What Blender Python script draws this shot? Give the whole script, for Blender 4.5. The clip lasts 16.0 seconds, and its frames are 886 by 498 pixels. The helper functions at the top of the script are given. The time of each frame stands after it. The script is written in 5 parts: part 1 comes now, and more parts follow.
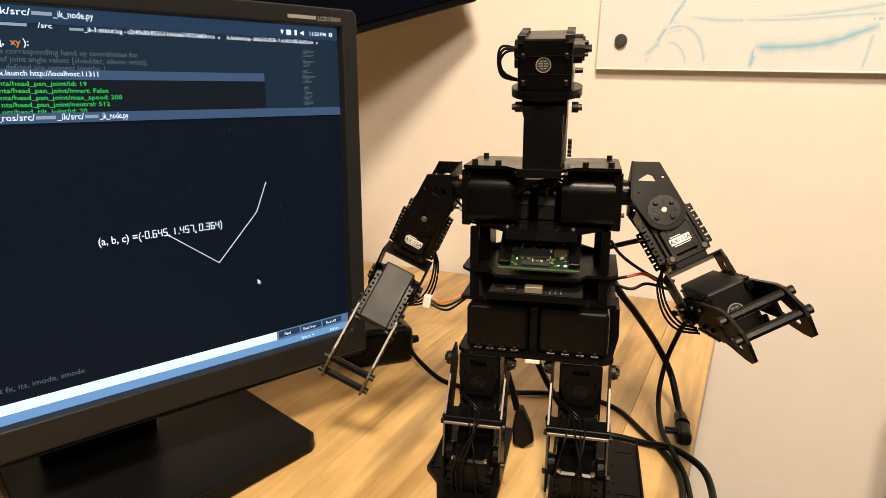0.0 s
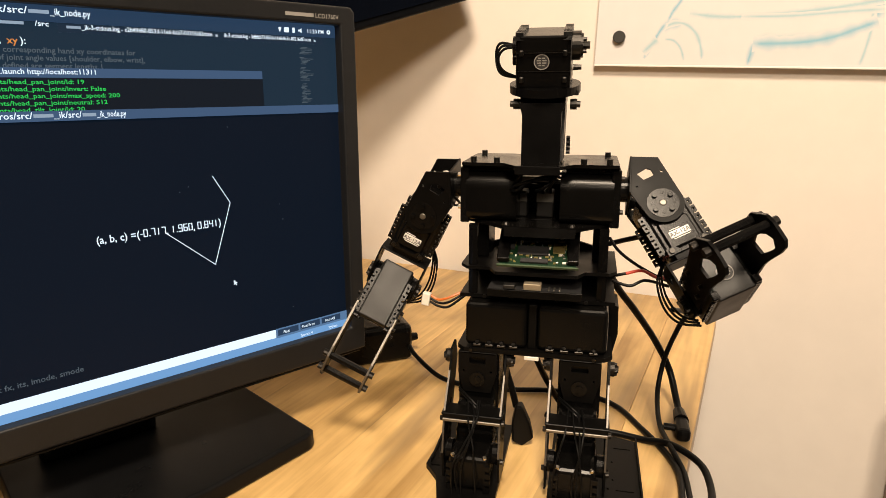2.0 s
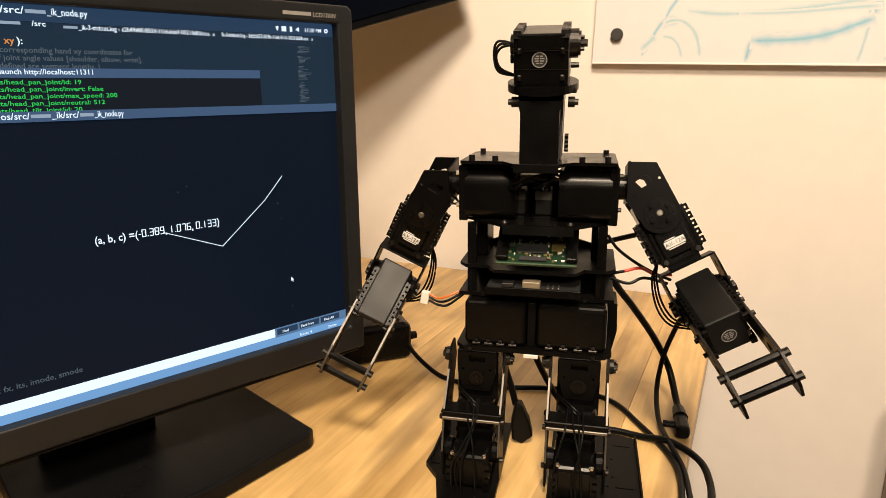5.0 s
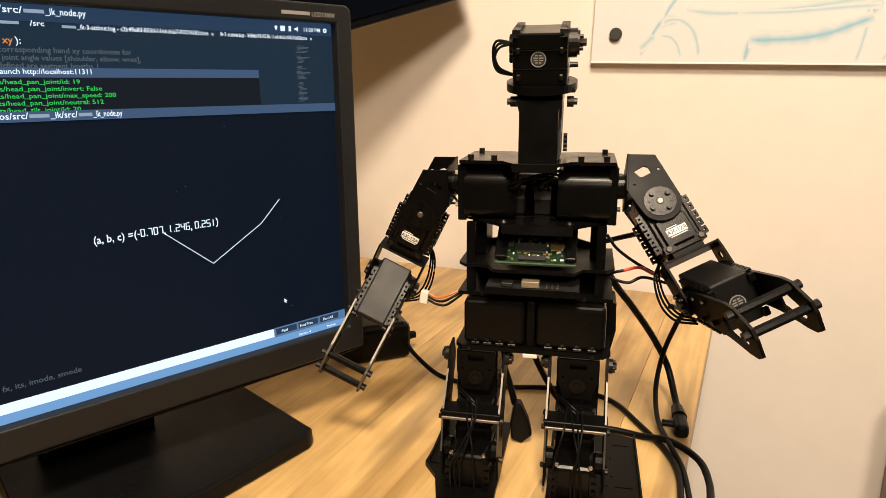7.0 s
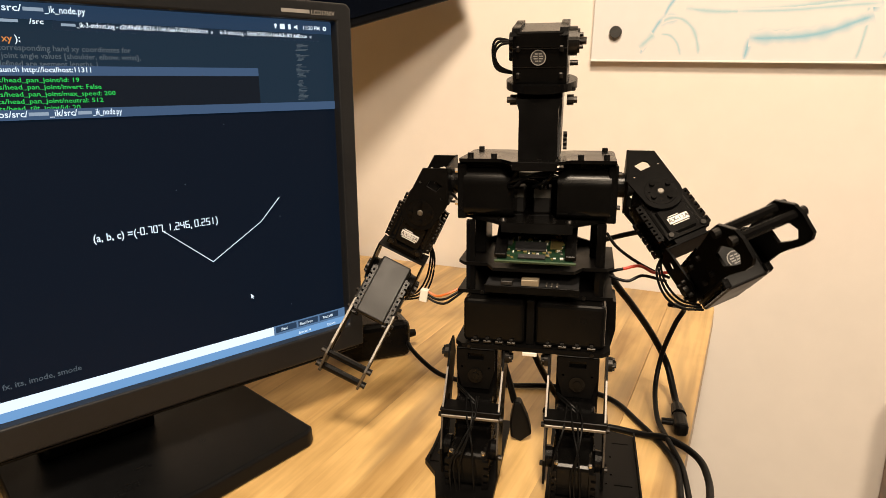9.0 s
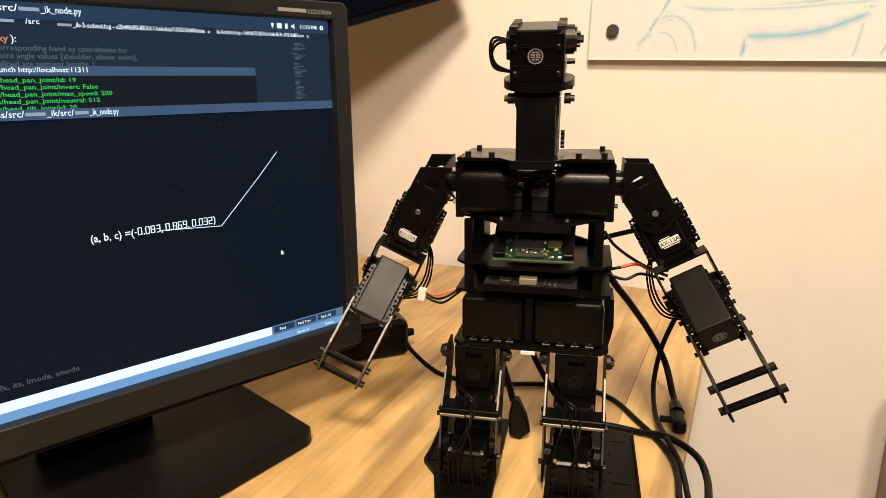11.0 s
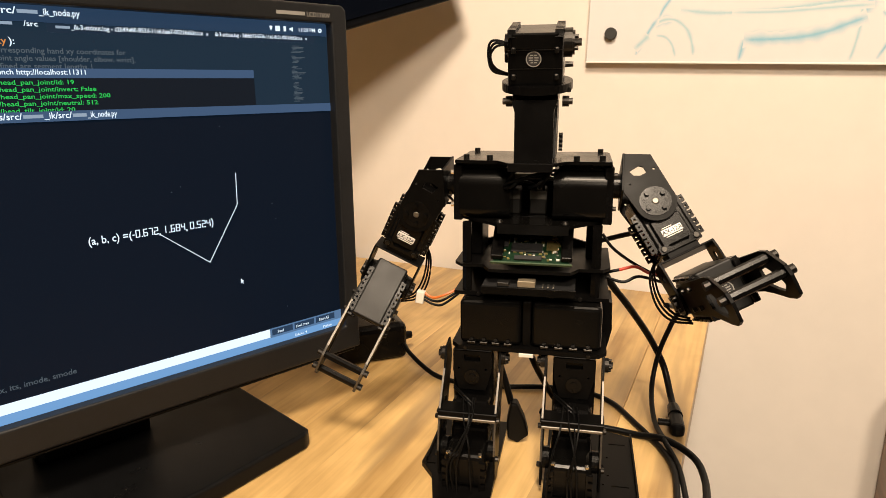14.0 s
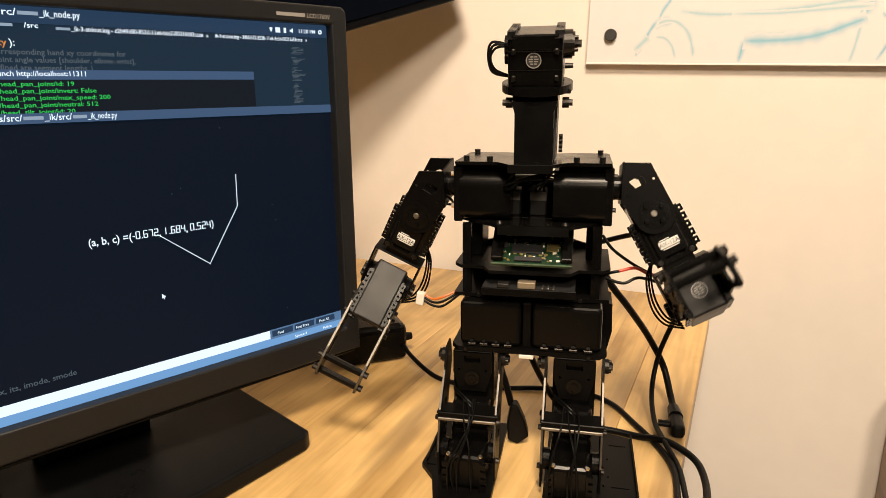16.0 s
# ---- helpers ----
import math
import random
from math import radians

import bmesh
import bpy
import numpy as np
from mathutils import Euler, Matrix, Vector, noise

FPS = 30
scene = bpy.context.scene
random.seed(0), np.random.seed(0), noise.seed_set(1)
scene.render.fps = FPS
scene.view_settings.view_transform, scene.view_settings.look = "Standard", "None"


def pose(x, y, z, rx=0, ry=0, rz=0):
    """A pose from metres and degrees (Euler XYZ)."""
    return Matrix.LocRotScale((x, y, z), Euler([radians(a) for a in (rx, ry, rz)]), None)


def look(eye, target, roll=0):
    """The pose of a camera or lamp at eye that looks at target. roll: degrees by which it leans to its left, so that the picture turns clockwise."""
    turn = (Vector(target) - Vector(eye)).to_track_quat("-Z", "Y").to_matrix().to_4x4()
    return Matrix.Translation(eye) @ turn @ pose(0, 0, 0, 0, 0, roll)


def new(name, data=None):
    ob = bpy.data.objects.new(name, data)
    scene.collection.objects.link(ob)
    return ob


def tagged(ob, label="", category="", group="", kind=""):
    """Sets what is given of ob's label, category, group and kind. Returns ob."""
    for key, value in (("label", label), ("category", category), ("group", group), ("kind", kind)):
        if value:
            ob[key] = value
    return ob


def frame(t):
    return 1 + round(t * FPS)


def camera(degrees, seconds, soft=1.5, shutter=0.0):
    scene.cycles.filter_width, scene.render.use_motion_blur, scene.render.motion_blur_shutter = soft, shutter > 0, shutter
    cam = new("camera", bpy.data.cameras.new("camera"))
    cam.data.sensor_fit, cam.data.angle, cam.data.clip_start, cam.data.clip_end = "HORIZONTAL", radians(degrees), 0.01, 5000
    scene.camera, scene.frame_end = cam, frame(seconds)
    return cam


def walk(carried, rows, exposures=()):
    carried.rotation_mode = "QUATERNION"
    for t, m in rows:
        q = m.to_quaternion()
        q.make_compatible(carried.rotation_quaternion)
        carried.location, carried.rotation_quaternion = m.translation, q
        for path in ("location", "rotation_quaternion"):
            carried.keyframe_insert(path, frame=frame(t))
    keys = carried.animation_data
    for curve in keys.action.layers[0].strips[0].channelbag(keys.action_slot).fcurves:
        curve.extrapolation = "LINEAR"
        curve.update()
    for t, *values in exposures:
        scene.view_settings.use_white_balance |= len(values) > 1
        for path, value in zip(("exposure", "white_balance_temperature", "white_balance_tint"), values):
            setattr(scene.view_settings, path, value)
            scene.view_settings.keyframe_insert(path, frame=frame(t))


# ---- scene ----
# The camera is held by hand above the front edge of the desk and turns a little.
cam = camera(69, 16.0, 0.7, 0.6)
TURNS = [(0, 76.15, 0, 0), (0.5, 76.224, 0.023, -0.016), (1, 76.255, -0.048, 0.007), (1.5, 76.173, -0.003, -0.122), (2, 75.919, 0.137, -0.152),
         (2.5, 75.81, 0.22, -0.061), (3, 75.913, 0.172, -0.142), (3.5, 75.859, 0.247, -0.207), (4, 75.89, 0.317, -0.232), (6.5, 75.588, 0.447, -0.441),
         (7, 75.746, 0.414, -0.424), (7.5, 75.691, 0.454, -0.477), (8, 75.509, 0.414, -0.512), (8.5, 75.493, 0.417, -0.487), (9, 75.597, 0.405, -0.445),
         (11.5, 75.491, 0.597, -0.708), (12, 75.524, 0.611, -0.705), (12.5, 75.514, 0.689, -0.705), (13, 75.68, 0.574, -0.718), (13.5, 75.67, 0.617, -0.769),
         (14, 75.733, 0.505, -0.819), (14.5, 75.579, 0.527, -0.847), (15, 75.663, 0.562, -0.842), (15.5, 75.679, 0.58, -0.842), (16, 75.851, 0.526, -0.818)]
walk(cam, [(t, pose(0, -0.52, 0.31, a, b, c)) for t, a, b, c in TURNS], [(0, 0.0), (16, 0.0)])

# ---- light ----
world = bpy.data.worlds.new("room_air")
scene.world = world
world.use_nodes = True
world.node_tree.nodes["Background"].inputs[0].default_value = (1.0, 0.86, 0.7, 1)
world.node_tree.nodes["Background"].inputs[1].default_value = 0.02


def area_lamp(name, eye, target, size, watts, colour):
    data = bpy.data.lights.new(name, "AREA")
    data.shape, data.size, data.energy, data.color = "DISK", size, watts, colour
    ob = new(name, data)
    ob.matrix_world = look(eye, target)
    return ob


WARM = (1.0, 0.808, 0.605)
area_lamp("ceiling_spot_light", (0.10, -2.35, 1.62), (0.2, 0.3, 0.1), 0.55, 55, WARM)
area_lamp("ceiling_spot_light", (-0.05, -0.95, 1.62), (0.1, 0.2, 0.1), 0.36, 43, WARM)

# ---- materials ----
MATS = {}


def mat(name, base, rough=0.5, metal=0.0, vary=0.0, scale=40.0, bump=0.0, bscale=400.0, emit=0.0, coat=0.0, wear=0.0, spec=0.5):
    """A painted, moulded or metal surface: grain and blotches of two scales, fine relief, uneven gloss."""
    if name in MATS:
        return MATS[name]
    m = bpy.data.materials.new(name)
    m.use_nodes = True
    t = m.node_tree
    b = t.nodes["Principled BSDF"]
    b.inputs["Roughness"].default_value, b.inputs["Metallic"].default_value = rough, metal
    b.inputs["Coat Weight"].default_value, b.inputs["Specular IOR Level"].default_value = coat, spec
    b.inputs["Base Color"].default_value = (*base, 1)
    co = t.nodes.new("ShaderNodeTexCoord")
    if vary > 0:
        n1, n2, mx = t.nodes.new("ShaderNodeTexNoise"), t.nodes.new("ShaderNodeTexNoise"), t.nodes.new("ShaderNodeMix")
        n1.inputs["Scale"].default_value, n2.inputs["Scale"].default_value = scale, scale * 9
        n1.inputs["Detail"].default_value, n2.inputs["Detail"].default_value = 4, 3
        add = t.nodes.new("ShaderNodeMath")
        add.operation = "ADD"
        ramp = t.nodes.new("ShaderNodeMapRange")
        ramp.inputs["From Min"].default_value, ramp.inputs["From Max"].default_value = 0.6, 1.4
        mx.data_type = "RGBA"
        mx.inputs["A"].default_value = (*[c * (1 - vary) for c in base], 1)
        mx.inputs["B"].default_value = (*[min(1, c * (1 + vary)) for c in base], 1)
        for n in (n1, n2):
            t.links.new(co.outputs["Object"], n.inputs["Vector"])
        t.links.new(n1.outputs["Fac"], add.inputs[0])
        t.links.new(n2.outputs["Fac"], add.inputs[1])
        t.links.new(add.outputs[0], ramp.inputs["Value"])
        t.links.new(ramp.outputs[0], mx.inputs["Factor"])
        t.links.new(mx.outputs["Result"], b.inputs["Base Color"])
        rr = t.nodes.new("ShaderNodeMapRange")
        rr.inputs["From Min"].default_value, rr.inputs["From Max"].default_value = 0.3, 0.7
        rr.inputs["To Min"].default_value, rr.inputs["To Max"].default_value = max(0.03, rough - 0.04 - wear), min(1, rough + 0.04 + wear)
        t.links.new(n1.outputs["Fac"], rr.inputs["Value"])
        t.links.new(rr.outputs[0], b.inputs["Roughness"])
    if bump > 0:
        n3, bp = t.nodes.new("ShaderNodeTexNoise"), t.nodes.new("ShaderNodeBump")
        n3.inputs["Scale"].default_value, n3.inputs["Detail"].default_value = bscale, 3
        bp.inputs["Strength"].default_value, bp.inputs["Distance"].default_value = bump, 0.00025
        t.links.new(co.outputs["Object"], n3.inputs["Vector"])
        t.links.new(n3.outputs["Fac"], bp.inputs["Height"])
        t.links.new(bp.outputs["Normal"], b.inputs["Normal"])
    if emit > 0:
        b.inputs["Emission Color"].default_value = (*base, 1)
        b.inputs["Emission Strength"].default_value = emit
    MATS[name] = m
    return m


def wood_mat(name, dark, light, grey, rough=0.35):
    """Oiled wood: each stave its own tone, long grain, fine pores, broad cloudy figure and greyish heart streaks."""
    m = bpy.data.materials.new(name)
    m.use_nodes = True
    t = m.node_tree
    b = t.nodes["Principled BSDF"]
    co, info = t.nodes.new("ShaderNodeTexCoord"), t.nodes.new("ShaderNodeObjectInfo")

    def maths(op, a, c, e=None):
        n = t.nodes.new("ShaderNodeMath")
        n.operation = op
        for i, v in enumerate((a, c, e)):
            if isinstance(v, (int, float)):
                n.inputs[i].default_value = v
            elif v is not None:
                t.links.new(v, n.inputs[i])
        return n.outputs[0]

    off = t.nodes.new("ShaderNodeCombineXYZ")
    t.links.new(maths("MULTIPLY", info.outputs["Random"], 7.0), off.inputs[0])
    t.links.new(maths("MULTIPLY", info.outputs["Random"], 23.0), off.inputs[1])
    add = t.nodes.new("ShaderNodeVectorMath")
    t.links.new(co.outputs["Object"], add.inputs[0])
    t.links.new(off.outputs[0], add.inputs[1])

    def grain(stretch, scale, detail, warp=0.0):
        mp, n = t.nodes.new("ShaderNodeMapping"), t.nodes.new("ShaderNodeTexNoise")
        mp.inputs["Scale"].default_value = stretch
        n.inputs["Scale"].default_value, n.inputs["Detail"].default_value, n.inputs["Distortion"].default_value = scale, detail, warp
        t.links.new(add.outputs[0], mp.inputs["Vector"])
        t.links.new(mp.outputs[0], n.inputs["Vector"])
        return n.outputs["Fac"]

    long_grain = grain((30, 1.6, 30), 1.6, 6, 0.8)
    pores = grain((260, 9, 260), 1.0, 4)
    cloud = grain((9, 5, 9), 2.0, 4, 0.5)
    bn, bo = t.nodes.new("ShaderNodeTexNoise"), t.nodes.new("ShaderNodeVectorMath")
    bo.operation = "ADD"
    t.links.new(co.outputs["Object"], bo.inputs[0])
    t.links.new(info.outputs["Location"], bo.inputs[1])
    bn.inputs["Scale"].default_value, bn.inputs["Detail"].default_value, bn.inputs["Distortion"].default_value = 9.0, 3, 0.4
    t.links.new(bo.outputs[0], bn.inputs["Vector"])
    broad = bn.outputs["Fac"]
    heart = grain((26, 2.6, 26), 1.0, 3, 0.4)
    v = maths("MULTIPLY", long_grain, 0.70)
    v = maths("ADD", v, maths("MULTIPLY", pores, 0.20))
    v = maths("ADD", v, maths("MULTIPLY", maths("SUBTRACT", broad, 0.5), 0.55))
    v = maths("ADD", v, maths("MULTIPLY", cloud, 0.50))
    v = maths("ADD", v, maths("MULTIPLY", info.outputs["Random"], 0.06))
    rp = t.nodes.new("ShaderNodeValToRGB")
    rp.color_ramp.elements[0].position, rp.color_ramp.elements[0].color = 0.48, (*dark, 1)
    rp.color_ramp.elements[1].position, rp.color_ramp.elements[1].color = 0.90, (*light, 1)
    t.links.new(v, rp.inputs["Fac"])
    mr, mx = t.nodes.new("ShaderNodeMapRange"), t.nodes.new("ShaderNodeMix")
    mr.inputs["From Min"].default_value, mr.inputs["From Max"].default_value = 0.53, 0.70
    mr.inputs["To Max"].default_value = 0.85
    t.links.new(heart, mr.inputs["Value"])
    mx.data_type = "RGBA"
    mx.inputs["B"].default_value = (*grey, 1)
    t.links.new(mr.outputs[0], mx.inputs["Factor"])
    t.links.new(rp.outputs["Color"], mx.inputs["A"])
    t.links.new(mx.outputs["Result"], b.inputs["Base Color"])
    t.links.new(maths("ADD", maths("MULTIPLY", cloud, 0.2), rough - 0.1), b.inputs["Roughness"])
    bp = t.nodes.new("ShaderNodeBump")
    bp.inputs["Strength"].default_value, bp.inputs["Distance"].default_value = 0.12, 0.0004
    t.links.new(pores, bp.inputs["Height"])
    t.links.new(bp.outputs["Normal"], b.inputs["Normal"])
    return m


WALL = mat("wall_paint", (0.80, 0.735, 0.665), 0.75, 0, 0.03, 3, 0.12, 260)
# Walls out of view: base kept dark so black parts reflect less light.
DIMWALL = mat("dim_unseen_wall", (0.13, 0.115, 0.10), 0.8, 0, 0.05, 3, 0.12, 260)
FLOOR = mat("floor_carpet", (0.16, 0.14, 0.12), 0.9, 0, 0.3, 60, 0.5, 500)
CEIL = mat("ceiling_paint", (0.42, 0.40, 0.37), 0.85, 0, 0.03, 3, 0.1, 200)
DESKWOOD = wood_mat("desk_maple", (0.30, 0.172, 0.055), (0.70, 0.465, 0.19), (0.27, 0.18, 0.085))
BROWNWOOD = wood_mat("post_oak", (0.16, 0.075, 0.028), (0.33, 0.17, 0.07), (0.12, 0.06, 0.03))
BLACK = mat("moulded_black_plastic", (0.0032, 0.0030, 0.0029), 0.25, 0, 0.25, 60, 0.15, 900, spec=0.12)
FORE = mat("satin_black_plastic", (0.006, 0.0058, 0.0056), 0.38, 0, 0.25, 50, 0.08, 700, spec=0.30)
GLOSS = mat("smooth_black_plastic", (0.0030, 0.0028, 0.0026), 0.24, 0, 0.25, 50, 0.04, 500, spec=0.13)
PLATE = mat("black_anodised_plate", (0.0032, 0.0030, 0.0029), 0.36, 0.0, 0.3, 70, 0.1, 900, spec=0.06)
DARKEDGE = mat("dark_plate_edge", (0.022, 0.020, 0.018), 0.38, 0.5, 0.4, 120, 0.1, 900)
EDGE = mat("worn_plate_edge", (0.12, 0.11, 0.098), 0.40, 0.75, 0.3, 120, 0.1, 900)
BOLT = mat("black_oxide_steel", (0.026, 0.024, 0.022), 0.36, 0.85, 0.3, 200)
CHROME = mat("bright_screw_steel", (0.62, 0.58, 0.52), 0.25, 1.0, 0.1, 200)
STEEL = mat("bare_sheet_steel", (0.21, 0.195, 0.172), 0.5, 0.95, 0.2, 80, 0.08, 700)
RUBBER = mat("cable_rubber", (0.0035, 0.0034, 0.0034), 0.38, 0, 0.2, 60, 0.06, 600, spec=0.11)
REDWIRE = mat("red_wire_sleeve", (0.55, 0.045, 0.02), 0.4, 0, 0.1, 60)
ORANGEWIRE = mat("orange_wire_sleeve", (0.6, 0.14, 0.02), 0.4, 0, 0.1, 60)
WHITEPL = mat("white_nylon", (0.72, 0.69, 0.62), 0.45, 0, 0.05, 60)
LABELW = mat("label_paper", (0.75, 0.73, 0.7), 0.5, 0, 0.06, 200)
LABELTXT = mat("label_ink", (0.02, 0.02, 0.02), 0.5)
PRINT = mat("grey_print", (0.26, 0.25, 0.235), 0.5)
PCB = mat("green_circuit_board", (0.004, 0.024, 0.009), 0.32, 0, 0.35, 300, 0.2, 900)
PCBEDGE = mat("cut_board_edge", (0.05, 0.085, 0.045), 0.5, 0, 0.3, 300)
SOCKET = mat("dull_tin_socket", (0.26, 0.215, 0.15), 0.45, 0.4, 0.1, 200)
PORT = mat("grey_port_shell", (0.022, 0.021, 0.020), 0.4, 0.4, 0.2, 200)
GOLD = mat("gold_contacts", (0.62, 0.5, 0.2), 0.3, 0.9, 0.2, 300)
CHIP = mat("chip_epoxy", (0.02, 0.02, 0.021), 0.45, 0, 0.2, 200)
BEZEL = mat("monitor_bezel_plastic", (0.0105, 0.0110, 0.0122), 0.42, 0, 0.15, 30, 0.3, 1100, spec=0.28)
BASEPL = mat("monitor_base_plastic", (0.0055, 0.0057, 0.0062), 0.34, 0, 0.2, 25, 0.3, 1000, 0, 0, 0.05, spec=0.10)
BOARD = mat("whiteboard_enamel", (0.77, 0.745, 0.735), 0.16, 0, 0.02, 5)
BOARDEDGE = mat("whiteboard_edge", (0.86, 0.84, 0.8), 0.35, 0, 0.03, 20)


def ink_mat(name, ink, strength):
    """Dry-wiped marker on enamel: full along the middle of the line, patchy, thinning out to bare board at its edges."""
    m = mat(name, (0.77, 0.745, 0.735), 0.18, 0, 0.02, 5)
    t = m.node_tree
    b = t.nodes["Principled BSDF"]
    at, n, mx, mu, rm = (t.nodes.new("ShaderNode" + k) for k in ("Attribute", "TexNoise", "Mix", "Math", "MapRange"))
    at.attribute_name, mu.operation, mx.data_type = "ink", "MULTIPLY", "RGBA"
    n.inputs["Scale"].default_value, n.inputs["Detail"].default_value = 110, 4
    rm.inputs["From Min"].default_value, rm.inputs["From Max"].default_value = 0.3, 0.65
    rm.inputs["To Min"].default_value, rm.inputs["To Max"].default_value = strength * 0.45, strength
    t.links.new(n.outputs["Fac"], rm.inputs["Value"])
    t.links.new(at.outputs["Fac"], mu.inputs[0])
    t.links.new(rm.outputs[0], mu.inputs[1])
    t.links.new(mu.outputs[0], mx.inputs["Factor"])
    mx.inputs["A"].default_value, mx.inputs["B"].default_value = (0.77, 0.745, 0.735, 1), (*ink, 1)
    t.links.new(mx.outputs["Result"], b.inputs["Base Color"])
    return m


INK = ink_mat("blue_marker_ink", (0.14, 0.47, 0.64), 1.0)
INKPALE = ink_mat("faded_marker_ink", (0.32, 0.57, 0.64), 1.0)

MAGNET = mat("dark_magnet", (0.035, 0.034, 0.032), 0.55, 0, 0.2, 100, 0.2, 400)
TVGLASS = mat("dark_screen_glass", (0.002, 0.003, 0.006), 0.10, 0, 0.1, 20, 0, 400, 0, 0, spec=0.15)
TVBODY = mat("dark_screen_frame", (0.003, 0.0034, 0.0045), 0.35, 0, 0.2, 40, 0.1, 700, spec=0.12)


def glow(name, colour, strength):
    """Light given off by a lit screen."""
    if name in MATS:
        return MATS[name]
    m = bpy.data.materials.new(name)
    m.use_nodes = True
    t = m.node_tree
    b = t.nodes["Principled BSDF"]
    b.inputs["Base Color"].default_value, b.inputs["Roughness"].default_value = (0.003, 0.003, 0.004, 1), 0.35
    b.inputs["Specular IOR Level"].default_value = 0.05
    b.inputs["Emission Color"].default_value, b.inputs["Emission Strength"].default_value = (*colour, 1), strength
    MATS[name] = m
    return m


# ---- mesh helpers ----
def part(name, bm, material, parent=None, label="", m=None, smooth=False):
    me = bpy.data.meshes.new(name)
    bmesh.ops.recalc_face_normals(bm, faces=bm.faces)
    bm.to_mesh(me)
    bm.free()
    me.materials.append(material)
    if smooth:
        for p in me.polygons:
            p.use_smooth = True
    ob = new(name, me)
    if m is not None:
        ob.matrix_basis = m
    if parent:
        ob.parent = parent
    if label:
        tagged(ob, label)
    return ob


def thing(name, m, label, category, group="", kind=""):
    ob = new(name)
    ob.empty_display_size = 0.02
    ob.matrix_basis = m
    return tagged(ob, label, category, group, kind)


def box(bm, x0, x1, y0, y1, z0, z1, bev=0.0, seg=1, m=None):
    mm = Matrix.Translation(((x0 + x1) / 2, (y0 + y1) / 2, (z0 + z1) / 2)) @ Matrix.Diagonal((abs(x1 - x0), abs(y1 - y0), abs(z1 - z0), 1))
    vs = bmesh.ops.create_cube(bm, size=1, matrix=mm)["verts"]
    if bev > 0:
        es = list({e for v in vs for e in v.link_edges})
        r = bmesh.ops.bevel(bm, geom=es, offset=bev, segments=seg, affect="EDGES", profile=0.5)
        vs = list({v for f in r["faces"] for v in f.verts} | {v for v in vs if v.is_valid})
    if m is not None:
        bmesh.ops.transform(bm, matrix=m, verts=vs)
    return vs


def cyl(bm, p, axis, r, h, n=20, r2=None, m=None):
    """A disc or pin with its foot at p, h long towards the axis x, y or z (or a vector)."""
    d = {"x": (1, 0, 0), "y": (0, 1, 0), "z": (0, 0, 1)}.get(axis, axis) if isinstance(axis, str) else axis
    d = Vector(d).normalized()
    mm = Matrix.Translation(Vector(p) + d * h / 2) @ d.to_track_quat("Z", "Y").to_matrix().to_4x4()
    if m is not None:
        mm = m @ mm
    return bmesh.ops.create_cone(bm, cap_ends=True, segments=n, radius1=r, radius2=r if r2 is None else r2, depth=h, matrix=mm)["verts"]


def slab(bm, outline, axis, a, b, holes=(), m=None):
    """A flat plate cut to the outline (with holes), from a to b along the axis. In-plane pairs: x -> (y, z), y -> (x, z), z -> (x, y)."""
    def at(u, v, w):
        return {"x": (w, u, v), "y": (u, w, v), "z": (u, v, w)}[axis]
    made = []
    loops = [outline, *holes]
    rings = []
    for k in (a, b):
        edges, ring = [], []
        for lp in loops:
            vs = [bm.verts.new(at(u, v, k)) for u, v in lp]
            ring.append(vs)
            edges += [bm.edges.new((vs[i], vs[(i + 1) % len(vs)])) for i in range(len(vs))]
            made += vs
        bmesh.ops.triangle_fill(bm, use_beauty=True, use_dissolve=False, edges=edges)
        rings.append(ring)
    for lo, hi in zip(*rings):
        n = len(lo)
        for i in range(n):
            bm.faces.new((lo[i], lo[(i + 1) % n], hi[(i + 1) % n], hi[i]))
    if m is not None:
        bmesh.ops.transform(bm, matrix=m, verts=made)
    return made


def ring(cx, cy, r, n=12, turn=0.0):
    return [(cx + r * math.cos(turn + 2 * math.pi * i / n), cy + r * math.sin(turn + 2 * math.pi * i / n)) for i in range(n)]


def spline(pts, per=8):
    """A smooth run of points through the given ones."""
    P = [Vector(p) for p in pts]
    P = [P[0] * 2 - P[1], *P, P[-1] * 2 - P[-2]]
    out = []
    for i in range(1, len(P) - 2):
        p0, p1, p2, p3 = P[i - 1:i + 3]
        for k in range(per):
            t = k / per
            out.append(0.5 * ((2 * p1) + (p2 - p0) * t + (2 * p0 - 5 * p1 + 4 * p2 - p3) * t * t + (3 * p1 - p0 - 3 * p2 + p3) * t ** 3))
    return out + [P[-2]]


def tube(bm, pts, r, n=8, per=8):
    run = spline(pts, per)
    up = Vector((0.13, 0.27, 1)).normalized()
    rows = []
    for i, p in enumerate(run):
        d = (run[min(i + 1, len(run) - 1)] - run[max(i - 1, 0)]).normalized()
        s = d.cross(up)
        s = s.normalized() if s.length > 1e-4 else Vector((1, 0, 0))
        w = s.cross(d).normalized()
        rows.append([bm.verts.new(p + (s * math.cos(2 * math.pi * k / n) + w * math.sin(2 * math.pi * k / n)) * r) for k in range(n)])
    for a, b in zip(rows, rows[1:]):
        for k in range(n):
            bm.faces.new((a[k], a[(k + 1) % n], b[(k + 1) % n], b[k]))
    bm.faces.new(rows[0])
    bm.faces.new(rows[-1])


